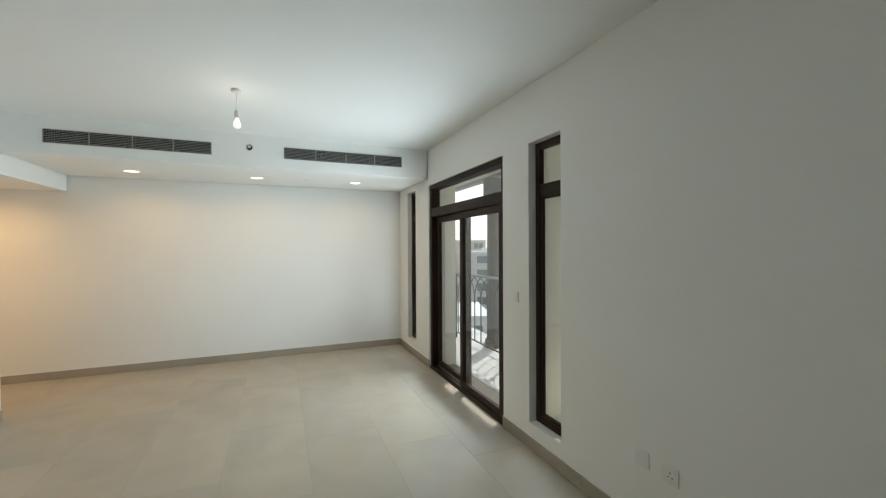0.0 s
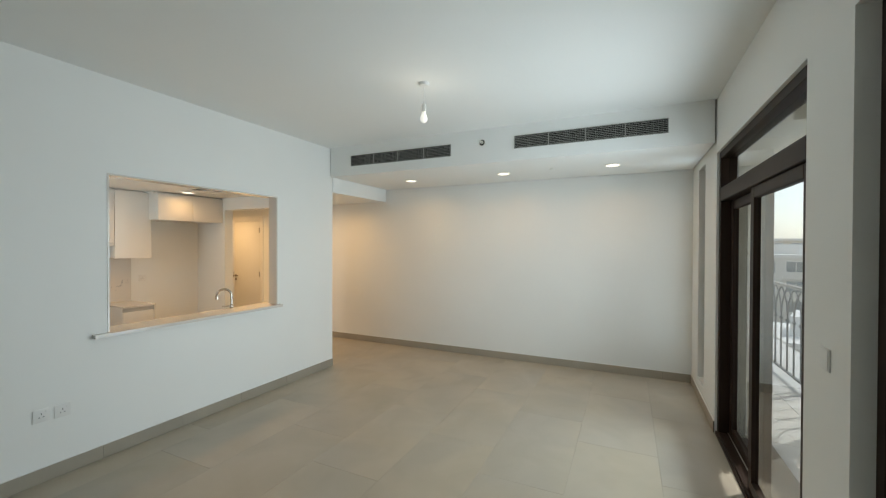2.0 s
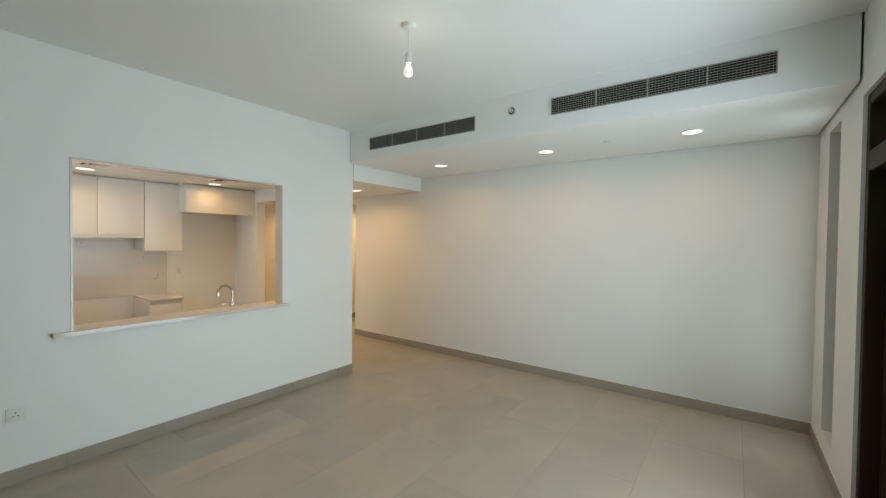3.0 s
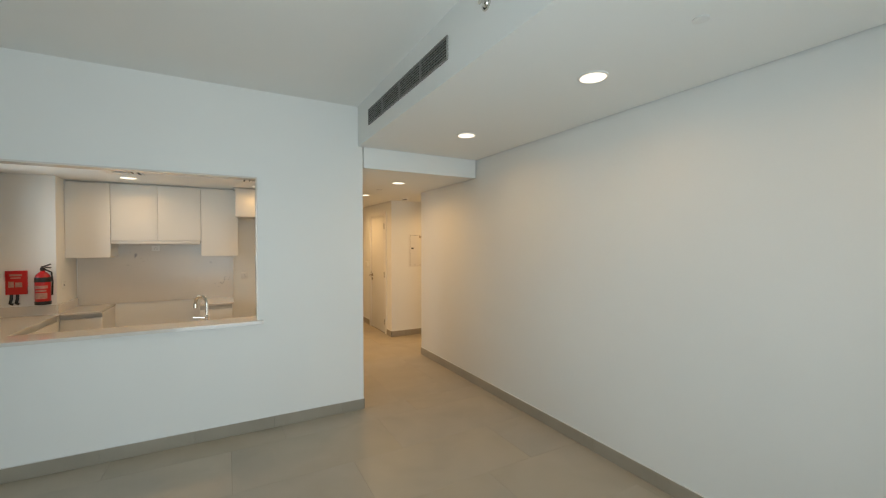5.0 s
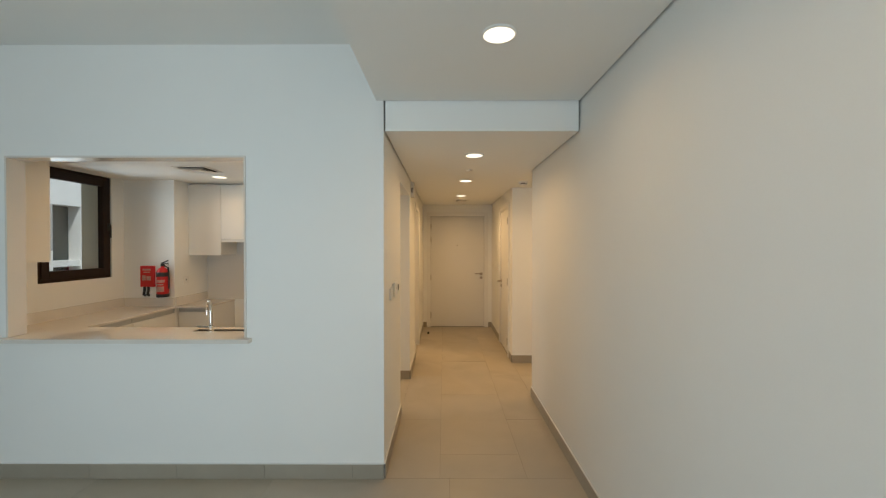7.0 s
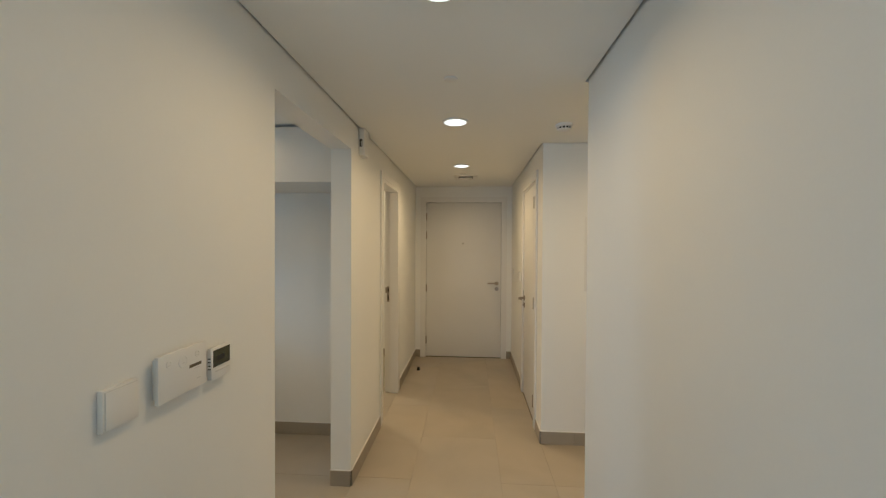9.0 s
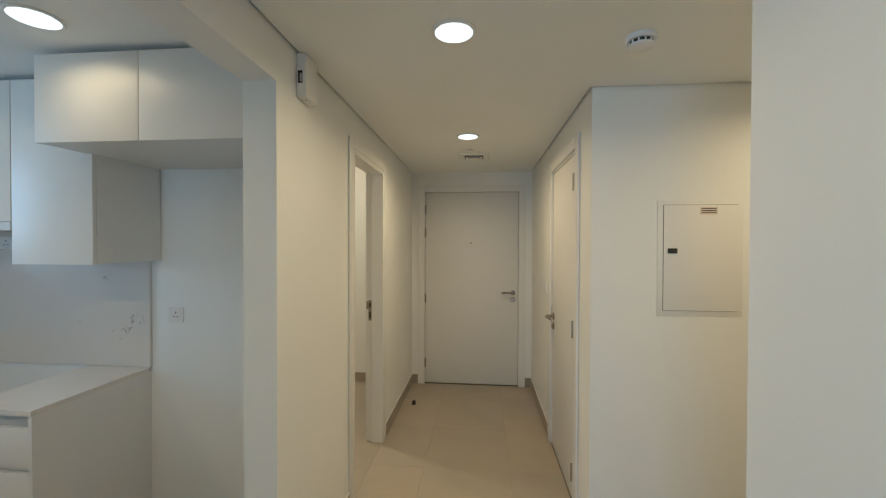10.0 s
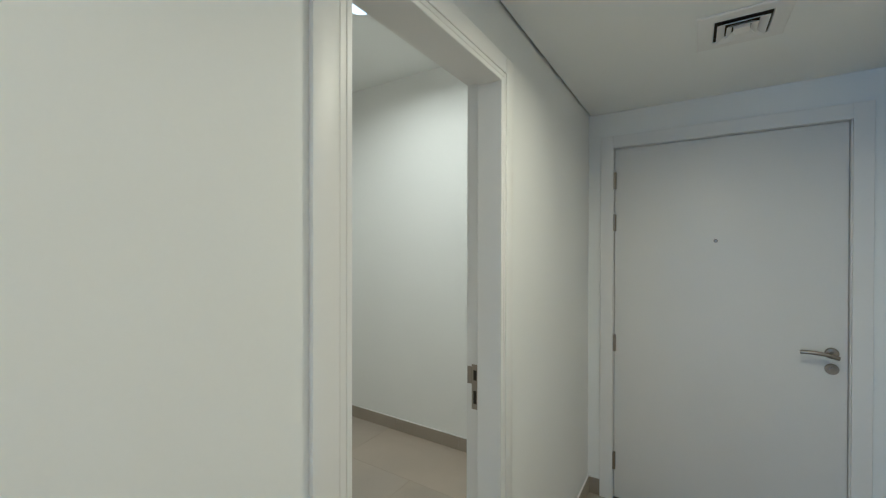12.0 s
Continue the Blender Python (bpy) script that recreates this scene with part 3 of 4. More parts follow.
for z in (1.90, 1.04, 0.20):
    bm = bmesh.new()
    cyl(bm, (-0.012, RD0 + 0.036, z - 0.05), 0.009, 0.10, 'z', 12)
    part("hinge", bm, M_STEEL, cdoor, smooth=True)
boxes("strike_plate", M_HARD, [(-0.0020, -0.0003, RD1 - 0.024, RD1 - 0.008, 0.93, 1.066)], cdoor, "steel strike plate on the frame")
lever(cdoor, (0.004, RD1 - 0.075, 0.995), (-1, 0, 0), (0, -1, 0))

bdoor = tagged(part("door_4", (lambda bm: ([box(bm, *d) for d in ((HX1 + 0.001, HX1 + 0.0125, LD0 - 0.068, LD0 - 0.008, 0, LDZ + 0.062), (HX1 + 0.001, HX1 + 0.0125, LD1 + 0.008, LD1 + 0.068, 0, LDZ + 0.062),
               (HX1 + 0.001, HX1 + 0.0125, LD0 - 0.008, LD1 + 0.008, LDZ + 0.006, LDZ + 0.062))], bevel(bm, 0.004), bm)[2])(bmesh.new()), M_TRIM, smooth=True),
               "white door frame of the open bathroom door", "door", kind="structure")
bm = bmesh.new()
for d in ((HX0, HX1 + 0.010, LD0 - 0.0075, LD0 + 0.010, 0, LDZ + 0.0055), (HX0, HX1 + 0.010, LD1 - 0.010, LD1 + 0.0075, 0, LDZ + 0.0055),
          (HX0, HX1 + 0.010, LD0 + 0.010, LD1 - 0.010, LDZ - 0.010, LDZ + 0.0055)):
    box(bm, *d)
bevel(bm, 0.002, 1)
part("jamb_lining", bm, M_TRIM, bdoor)
bm = bmesh.new()
for d in ((HX0 + 0.050, HX1 + 0.0095, LD0 + 0.0102, LD0 + 0.026, 0, LDZ - 0.0102), (HX0 + 0.050, HX1 + 0.0095, LD1 - 0.026, LD1 - 0.0102, 0, LDZ - 0.0102),
          (HX0 + 0.050, HX1 + 0.0095, LD0 + 0.026, LD1 - 0.026, LDZ - 0.026, LDZ - 0.0102)):
    box(bm, *d)
bevel(bm, 0.002, 1)
part("door_stop_bead", bm, M_TRIM, bdoor)
boxes("door_leaf", M_DOOR, [(HX0 - 0.70, HX0 - 0.03, LD0 + 0.03, LD0 + 0.07, 0.006, LDZ - 0.03)], bdoor, "white flush door leaf swung open")
bm = bmesh.new()
box(bm, HX0 + 0.022, HX0 + 0.046, LD1 - 0.0125, LD1 - 0.0098, 0.943, 1.100)
box(bm, HX0 + 0.006, HX0 + 0.022, LD1 - 0.0150, LD1 - 0.0098, 1.032, 1.092)
sp = part("strike_plate", bm, M_HARD, bdoor, "steel strike plate")
boxes("strike_slot", M_BLACK, [(HX0 + 0.029, HX0 + 0.041, LD1 - 0.0135, LD1 - 0.0124, 1.045, 1.080), (HX0 + 0.029, HX0 + 0.041, LD1 - 0.0135, LD1 - 0.0124, 0.962, 1.008)], sp)

# ---- kitchen ----
CT, CTH = 0.846, 0.022            # worktop top and thickness
CF = 2.005                        # worktop front on the back wall

structure("hatch_lining", M_STONE, [(OX0 + 0.001, OX0 + 0.014, -0.004, 0.117, 0.945, OZ1 - 0.001), (OX1 - 0.014, OX1 - 0.001, -0.004, 0.117, 0.945, OZ1 - 0.001),
                                            (OX0 + 0.014, OX1 - 0.014, -0.004, 0.117, OZ1 - 0.014, OZ1 - 0.001)], "polished pale quartz lining of the hatch", "lining")
bm = bmesh.new()
box(bm, OX0 + 0.001, OX1 - 0.001, 0.0, 0.20, OZ0 + 0.001, 0.943)
box(bm, OX0 - 0.095, OX1 + 0.035, -0.050, -0.0005, OZ0 + 0.001, 0.943)
tagged(part("hatch_sill", bm, M_STONE), "polished pale quartz sill of the serving hatch", "sill", kind="structure")


def worktop(dims, label):
    bm = bmesh.new()
    for d in dims:
        box(bm, *d)
    return tagged(part("worktop", bm, M_STONE), label, "worktop")


worktop([(KW, -4.025, 0.80, 1.965, CT - CTH, CT), (-4.045, -3.68, 1.965, 2.604, CT - CTH, CT), (-4.045, -4.025, 1.94, 1.965, CT - CTH, CT - 0.001)],
        "pale quartz worktop turning round the column")
worktop([(-2.75, -2.38, CF, 2.585, CT - CTH, CT)], "short pale quartz worktop beside the fridge space")
SX0, SX1, SY0, SY1 = -2.98, -2.36, 0.33, 0.70      # sink bowl
worktop([(KW, SX0, 0.116, 0.80, CT - CTH, CT), (SX1, -1.44, 0.116, 0.80, CT - CTH, CT), (SX0, SX1, 0.116, SY0, CT - CTH, CT), (SX0, SX1, SY1, 0.80, CT - CTH, CT)],
        "pale quartz worktop with an inset sink")
tagged(boxes("upstand", M_STONE, [(KW + 0.0005, KW + 0.015, 0.19, 1.950, CT, 0.945), (KW + 0.015, -4.046, 1.950, 1.9645, CT, 0.945), (-4.0445, -4.030, 1.965, 2.585, CT, 0.945)]),
       "pale quartz upstand along the walls", "upstand", kind="structure")
tagged(boxes("splashback", M_SPLASH, [(-4.030, -2.375, 2.588, 2.603, CT + 0.0005, 1.62)]), "pale veined quartz splashback", "splashback", kind="structure")


def base_unit(name, x0, x1, y0, y1, front, drawers, label):
    """A base cabinet with handleless fronts. front: '-y', '+x' or '+y'."""
    u = thing(name, label, "cabinet", "kitchen base units", at=((x0 + x1) / 2, (y0 + y1) / 2, 0))
    boxes("carcass", M_CAB, [(x0, x1, y0, y1, 0.10, CT - CTH - 0.001)], u)
    boxes("plinth", M_CABIN, [(x0 + 0.02, x1 - 0.02, y0 + 0.04, y1 - 0.04, 0.001, 0.099)], u)
    zs = [0.11, 0.60, 0.79] if drawers else [0.11, 0.79]
    for z0, z1 in zip(zs, zs[1:]):
        z1 -= 0.022
        d = {'-y': (x0 + 0.002, x1 - 0.002, y0 - 0.02, y0 - 0.001, z0, z1), '+x': (x1 + 0.001, x1 + 0.02, y0 + 0.002, y1 - 0.002, z0, z1),
             '+y': (x0 + 0.002, x1 - 0.002, y1 + 0.001, y1 + 0.02, z0, z1)}[front]
        boxes("drawer_front" if drawers else "door", M_CAB, [d], u, bev=0.0015)
    ch = {'-y': (x0, x1, y0 - 0.006, y0 - 0.001, 0.772, 0.818), '+x': (x1 + 0.001, x1 + 0.006, y0, y1, 0.772, 0.818), '+y': (x0, x1, y1 + 0.001, y1 + 0.006, 0.772, 0.818)}[front]
    boxes("finger_channel", M_ALU, [ch], u, "recessed aluminium finger channel")
    return u


base_unit("base_cabinet", -2.748, -2.40, 2.035, 2.60, '-y', True, "white lacquered drawer unit beside the fridge space")
boxes("end_panel", M_CAB, [(-2.399, -2.382, 2.010, 2.603, 0.001, CT - CTH - 0.001)])
tagged(bpy.data.objects["end_panel"], "white lacquered panel closing the base units", "panel")
base_unit("base_cabinet", -4.04, -3.685, 2.035, 2.60, '-y', False, "white lacquered base unit beside the cooker space")
base_unit("base_cabinet", KW + 0.002, -4.055, 1.335, 1.96, '+x', False, "white lacquered base unit below the window")
base_unit("base_cabinet", KW + 0.002, -4.055, 0.802, 1.330, '+x', False, "white lacquered base unit below the window")
for a, b in ((-4.03, -3.40), (-3.395, -2.99), (-2.35, -1.92), (-1.915, -1.445)):
    base_unit("base_cabinet", a, b, 0.18, 0.77, '+y', False, "white lacquered base unit under the hatch")


def wall_unit(x0, x1, y0, y1, z0, z1, doors, label, face='-y', group="kitchen wall units"):
    u = thing("wall_cabinet", label, "cabinet", group, at=((x0 + x1) / 2, (y0 + y1) / 2, z0))
    boxes("carcass", M_CAB, [(x0, x1, y0, y1, z0, z1)], u)
    n = doors
    for i in range(n):
        a = x0 + (x1 - x0) * i / n + 0.0015
        b = x0 + (x1 - x0) * (i + 1) / n - 0.0015
        yy = (y0 - 0.020, y0 - 0.001) if face == '-y' else (y1 + 0.001, y1 + 0.020)
        boxes("door", M_CAB, [(a, b, *yy, z0 - 0.004, z1)], u, bev=0.0012)
    return u


UY, UT = 2.235, 2.295
wall_unit(-4.043, -3.643, UY, 2.600, 1.440, UT, 1, "white lacquered wall cabinet beside the column")
hoodcab = wall_unit(-3.641, -2.741, UY, 2.600, 1.640, UT, 2, "white lacquered wall cabinet over the cooker space")
boxes("hood_panel", M_CABIN, [(-3.639, -2.747, UY - 0.018, 2.586, 1.595, 1.634)], hoodcab, "pale extractor panel below the doors")
wall_unit(-2.738, -2.320, UY, 2.600, 1.440, UT, 1, "white lacquered wall cabinet beside the fridge space")
wall_unit(-2.352, HX0 - 0.002, 2.025, 2.600, 1.945, UT, 2, "deep white lacquered cabinet over the fridge space")
wall_unit(KW + 0.002, -3.99, 0.117, 0.445, 1.432, UT, 2, "white lacquered wall cabinet beside the hatch", '+y')
tagged(boxes("cornice_filler", M_CAB, [(-4.043, -2.378, UY + 0.035, 2.60, UT + 0.001, HH - 0.001), (-2.376, HX0 - 0.002, 2.065, 2.60, UT + 0.001, HH - 0.001)]),
       "white filler strip above the wall cabinets", "filler", kind="structure")

# sink and tap
sink = thing("sink", "brushed steel inset kitchen sink", "sink", at=((SX0 + SX1) / 2, (SY0 + SY1) / 2, CT - 0.18))
boxes("bowl", M_STEEL, [(SX0, SX0 + 0.004, SY0, SY1, CT - 0.18, CT - 0.001), (SX1 - 0.004, SX1, SY0, SY1, CT - 0.18, CT - 0.001), (SX0, SX1, SY0, SY0 + 0.004, CT - 0.18, CT - 0.001),
                        (SX0, SX1, SY1 - 0.004, SY1, CT - 0.18, CT - 0.001), (SX0, SX1, SY0, SY1, CT - 0.186, CT - 0.18)], sink)
boxes("rim", M_STEEL, [(SX0 - 0.015, SX1 + 0.015, SY0 - 0.015, SY0 + 0.001, CT, CT + 0.003), (SX0 - 0.015, SX1 + 0.015, SY1 - 0.001, SY1 + 0.015, CT, CT + 0.003),
                       (SX0 - 0.015, SX0 + 0.001, SY0, SY1, CT, CT + 0.003), (SX1 - 0.001, SX1 + 0.015, SY0, SY1, CT, CT + 0.003)], sink)
TX, TY = -2.606, 0.247
tap = thing("kitchen_tap", "chrome swan-neck mixer tap behind the sink", "tap", at=(TX, TY, CT))
bm = bmesh.new()
lathe(bm, (TX, TY, CT), [(0.026, 0), (0.026, 0.006), (0.019, 0.010), (0.018, 0.125), (0.014, 0.130), (0.012, 0.14)])
part("body", bm, M_CHROME, tap, smooth=True)
bm = bmesh.new()
UXT, UYT, RT = -0.64, 0.768, 0.070
arc = [(TX, TY, CT + 0.13), (TX, TY, CT + 0.18), (TX, TY, CT + 0.225)]
for i in range(1, 13):
    a = math.pi * i / 12
    q = RT - RT * math.cos(a)
    arc.append((TX + UXT * q, TY + UYT * q, CT + 0.225 + RT * math.sin(a)))
SPX, SPY = TX + UXT * 2 * RT, TY + UYT * 2 * RT
arc.append((SPX, SPY, CT + 0.222))
tube(bm, arc, 0.0125, 14)
part("spout", bm, M_CHROME, tap, smooth=True)
bm = bmesh.new()
cyl(bm, (SPX, SPY, CT + 0.188), 0.0150, 0.036, 'z', 16)
part("spray_head", bm, M_CHROME, tap, smooth=True)
bm = bmesh.new()
tube(bm, [(TX - 0.010, TY, CT + 0.112), (TX - 0.05, TY, CT + 0.118), (TX - 0.100, TY, CT + 0.122)], 0.0075, 10)
part("lever", bm, M_CHROME, tap, smooth=True)

# fire blanket and extinguisher on the column
CY = 1.9645
blanket = thing("fire_blanket", "red fire blanket pouch with black pull straps", "fire blanket", at=(-4.34, CY, 1.04))
bm = bmesh.new()
box(bm, -4.425, -4.265, CY - 0.030, CY - 0.001, 1.075, 1.320)
bevel(bm, 0.006)
part("pouch", bm, M_RED, blanket, smooth=True)
for x in (-4.385, -4.340):
    bm = bmesh.new()
    tube(bm, [(x, CY - 0.016, 1.075), (x, CY - 0.018, 1.03), (x - 0.01, CY - 0.018, 0.985), (x + 0.012, CY - 0.018, 0.975)], 0.013, 8)
    part("pull_strap", bm, M_BLACK, blanket, "black pull strap", smooth=True)
boxes("print", M_FADED, [(-4.395, -4.30, CY - 0.032, CY - 0.0302, 1.265, 1.285), (-4.385, -4.31, CY - 0.032, CY - 0.0302, 1.240, 1.252),
                        (-4.40, -4.36, CY - 0.032, CY - 0.0302, 1.15, 1.21), (-4.35, -4.30, CY - 0.032, CY - 0.0302, 1.15, 1.20)], blanket, "worn pale print")
EX, EYY = -4.13, CY - 0.075
ext = thing("fire_extinguisher", "red fire extinguisher on a wall bracket", "fire extinguisher", at=(EX, EYY, 0.965))
bm = bmesh.new()
lathe(bm, (EX, EYY, 0.985), [(0.058, 0), (0.062, 0.006), (0.062, 0.25), (0.056, 0.28), (0.040, 0.305), (0.020, 0.320), (0.016, 0.335)])
part("cylinder", bm, M_RED, ext, smooth=True)
bm = bmesh.new()
lathe(bm, (EX, EYY, 0.965), [(0.060, 0), (0.064, 0.004), (0.064, 0.035), (0.060, 0.04)])
part("base_ring", bm, M_BLACK, ext, smooth=True)
bm = bmesh.new()
lathe(bm, (EX, EYY, 1.20), [(0.0632, 0), (0.0645, 0.004), (0.0645, 0.046), (0.0632, 0.05)])
box(bm, EX - 0.02, EX + 0.02, EYY + 0.05, CY - 0.0005, 1.18, 1.27)
part("bracket_band", bm, M_BLACK, ext, "black retaining band", smooth=True)
bm = bmesh.new()
lathe(bm, (EX, EYY, 1.318), [(0.018, 0), (0.020, 0.004), (0.020, 0.03), (0.012, 0.034)])
part("valve", bm, M_BLACK, ext, smooth=True)
bm = bmesh.new()
tube(bm, [(EX - 0.01, EYY, 1.355), (EX + 0.025, EYY, 1.366), (EX + 0.062, EYY, 1.384)], 0.007, 8)
tube(bm, [(EX, EYY, 1.345), (EX + 0.03, EYY, 1.348), (EX + 0.065, EYY, 1.346)], 0.006, 8)
part("squeeze_lever", bm, M_BLACK, ext, smooth=True)
bm = bmesh.new()
tube(bm, [(EX + 0.018, EYY - 0.01, 1.33), (EX + 0.07, EYY - 0.01, 1.30), (EX + 0.078, EYY - 0.01, 1.20), (EX + 0.072, EYY - 0.005, 1.06)], 0.008, 8)
part("hose", bm, M_BLACK, ext, smooth=True)
bm = bmesh.new()
for z0, z1, wid in ((1.135, 1.165, 0.9), (1.105, 1.120, 0.7), (1.03, 1.09, 0.8)):
    n = 8
    prev = None
    for i in range(n + 1):
        a = -math.pi / 2 + wid * (i / n - 0.5) * 2
        v = [bm.verts.new((EX + 0.0627 * math.cos(a), EYY + 0.0627 * math.sin(a), z)) for z in (z0, z1)]
        if prev:
            bm.faces.new((prev[0], v[0], v[1], prev[1]))
        prev = v
part("instruction_label", bm, M_FADED, ext, "pale instruction label")

# ---- electrical fittings ----


def plate(name, u, v, z, w, h, face, kind_, label, group, deep=0.007):
    """A wall plate. face: the side it looks to; u: its place along the wall; v: the wall's plane."""
    along, out = {'-y': ((1, 0), (0, -1)), '+x': ((0, 1), (1, 0)), '-x': ((0, -1), (-1, 0)), '+y': ((-1, 0), (0, 1))}[face]
    base = (u, v) if face in ('-y', '+y') else (v, u)
    t = thing(name, label, "socket" if "socket" in name else "switch", group, at=(base[0], base[1], z))

    def put(nm, mat, a0, a1, z0, z1, d0, d1, bev=0.0, lab=""):
        xs = sorted((base[0] + along[0] * a0 + out[0] * d0, base[0] + along[0] * a1 + out[0] * d1))
        ys = sorted((base[1] + along[1] * a0 + out[1] * d0, base[1] + along[1] * a1 + out[1] * d1))
        return boxes(nm, mat, [(*xs, *ys, z + z0, z + z1)], t, lab, bev)

    put("faceplate", M_PLASTIC, -w / 2, w / 2, -h / 2, h / 2, 0.0005, deep, 0.002)
    if kind_ == "socket":
        for a, zz, sw, sh in ((0, 0.012, 0.005, 0.010), (-0.011, -0.010, 0.008, 0.005), (0.011, -0.010, 0.008, 0.005)):
            put("pin_hole", M_BLACK, a - sw / 2, a + sw / 2, zz - sh / 2, zz + sh / 2, 0.0065, 0.0076)
        put("rocker", M_PLASTIC, 0.018, 0.028, 0.018, 0.034, 0.0065, 0.010, 0.001)
    elif kind_ == "switch":
        put("rocker_gap", M_CABIN, -w * 0.45, w * 0.45, -h * 0.45, h * 0.45, deep - 0.0005, deep + 0.0003)
        put("rocker", M_PLASTIC, -w * 0.44, w * 0.44, -h * 0.44, h * 0.44, deep + 0.0004, deep + 0.0022, 0.0008)
    elif kind_ == "spur":
        put("rocker", M_BLACK, -0.012, 0.004, -0.008, 0.012, 0.0065, 0.009, 0.001, "dark rocker with indicator")
    return t


plate("power_socket", -4.205, 0.0, 0.455, 0.088, 0.088, '-y', "socket", "white three-pin power socket low on the wall", "living sockets")
plate("data_socket", -4.095, 0.0, 0.450, 0.088, 0.088, '-y', "socket", "white three-pin power socket low on the wall", "living sockets")
plate("power_socket", -4.725, W_IN, 0.445, 0.088, 0.088, '+y', "blank", "white blank data plate low on the window wall", "living sockets")
plate("power_socket", -4.895, W_IN, 0.440, 0.088, 0.088, '+y', "socket", "white three-pin power socket low on the window wall", "living sockets")
plate("light_switch", -3.470, W_IN, 1.185, 0.086, 0.086, '+y', "switch", "white light switch beside the balcony door", "switches")
plate("light_switch", 0.305, HX1, 1.200, 0.088, 0.088, '+x', "switch", "white light switch in the hall", "switches", 0.014)
plate("kitchen_socket", 2.165, -4.045, 1.138, 0.100, 0.086, '+x', "spur", "white fused spur with dark rocker", "kitchen sockets")
plate("kitchen_socket", -2.230, 2.604, 1.140, 0.088, 0.088, '-y', "socket", "white three-pin socket in the fridge space", "kitchen sockets")
plate("kitchen_socket", -3.260, 2.588, 1.535, 0.086, 0.070, '-y', "socket", "white socket under the extractor", "kitchen sockets")
plate("light_switch", 3.940, 0.0, 1.190, 0.150, 0.092, '-x', "switch", "white light switch beside the closet door", "switches", 0.016)
plate("light_switch", 4.660, 0.0, 1.190, 0.088, 0.076, '-x', "blank", "small white blank plate beside the entrance door", "switches")

multi = thing("switch_panel", "wide white control panel with three round dials", "switch", "switches", at=(HX1, 0.477, 1.217))
boxes("back_box", M_PLASTIC, [(HX1 + 0.0005, HX1 + 0.013, 0.402, 0.553, 1.170, 1.265)], multi)
boxes("faceplate", M_PLASTIC, [(HX1 + 0.0132, HX1 + 0.024, 0.392, 0.563, 1.160, 1.275)], multi, bev=0.003)
for y, z, r in ((0.424, 1.250, 0.009), (0.472, 1.243, 0.016), (0.524, 1.250, 0.009)):
    bm = bmesh.new()
    lathe(bm, (HX1 + 0.0238, y, z), [(r, 0), (r, 0.0016), (r - 0.001, 0.0022), (r - 0.003, 0.0022), (r - 0.004, 0.0012)], 'x', 24)
    dial = part("dial", bm, M_PLASTIC, multi, smooth=True)
    boxes("dial_mark", M_CABIN, [(HX1 + 0.0248, HX1 + 0.0258, y - 0.0035, y + 0.0035, z - 0.004, z - 0.0025)], dial, "grey mark")
boxes("display_bar", M_BROWN, [(HX1 + 0.0238, HX1 + 0.0246, 0.495, 0.540, 1.218, 1.226)], multi, "narrow brown display bar")
boxes("print_line", M_CABIN, [(HX1 + 0.0238, HX1 + 0.0244, 0.512, 0.534, 1.212, 1.2135), (HX1 + 0.0238, HX1 + 0.0244, 0.522, 0.538, 1.183, 1.1845)], multi, "fine grey print")
thermo = thing("thermostat", "white thermostat with a dark display", "thermostat", at=(HX1, 0.628, 1.20))
boxes("back_box", M_PLASTIC, [(HX1 + 0.0005, HX1 + 0.010, 0.590, 0.665, 1.162, 1.238)], thermo)
boxes("housing", M_PLASTIC, [(HX1 + 0.0102, HX1 + 0.024, 0.583, 0.672, 1.155, 1.245)], thermo, bev=0.003)
screen = boxes("display", M_SCREEN, [(HX1 + 0.0238, HX1 + 0.0250, 0.590, 0.666, 1.190, 1.238)], thermo, "dark olive display")
boxes("digit_bar", M_BLACK, [(HX1 + 0.0251, HX1 + 0.0254, 0.604, 0.640, 1.206, 1.220)], screen, "faint display figures")
boxes("key_row", M_CABIN, [(HX1 + 0.0238, HX1 + 0.0250, 0.60, 0.66, 1.174, 1.178)], thermo, "grey key row")
for z in (1.185, 1.195, 1.205, 1.215):
    boxes("vent_slot", M_BLACK, [(HX1 + 0.013, HX1 + 0.021, 0.5825, 0.5835, z, z + 0.003)], thermo, "dark vent slot")

# alarm sounder high on the hall wall
alarm = thing("door_sensor", "white plastic sensor box under the ceiling", "sensor", at=(HX1, 2.215, 2.17))
boxes("housing", M_PLASTIC, [(HX1 + 0.0005, HX1 + 0.042, 2.122, 2.240, 2.138, HH - 0.002)], alarm, bev=0.006)
boxes("window", M_BLACK, [(HX1 + 0.009, HX1 + 0.027, 2.1195, 2.1225, 2.193, 2.243)], alarm, "dark sensor window")
boxes("window_insert", M_ALU, [(HX1 + 0.017, HX1 + 0.0255, 2.1188, 2.1194, 2.198, 2.232)], alarm, "grey insert in the window")
bm = bmesh.new()
cyl(bm, (HX1 + 0.022, 2.165, 2.1372), 0.0035, 0.002, 'z', 12)
part("screw_hole", bm, M_BLACK, alarm)

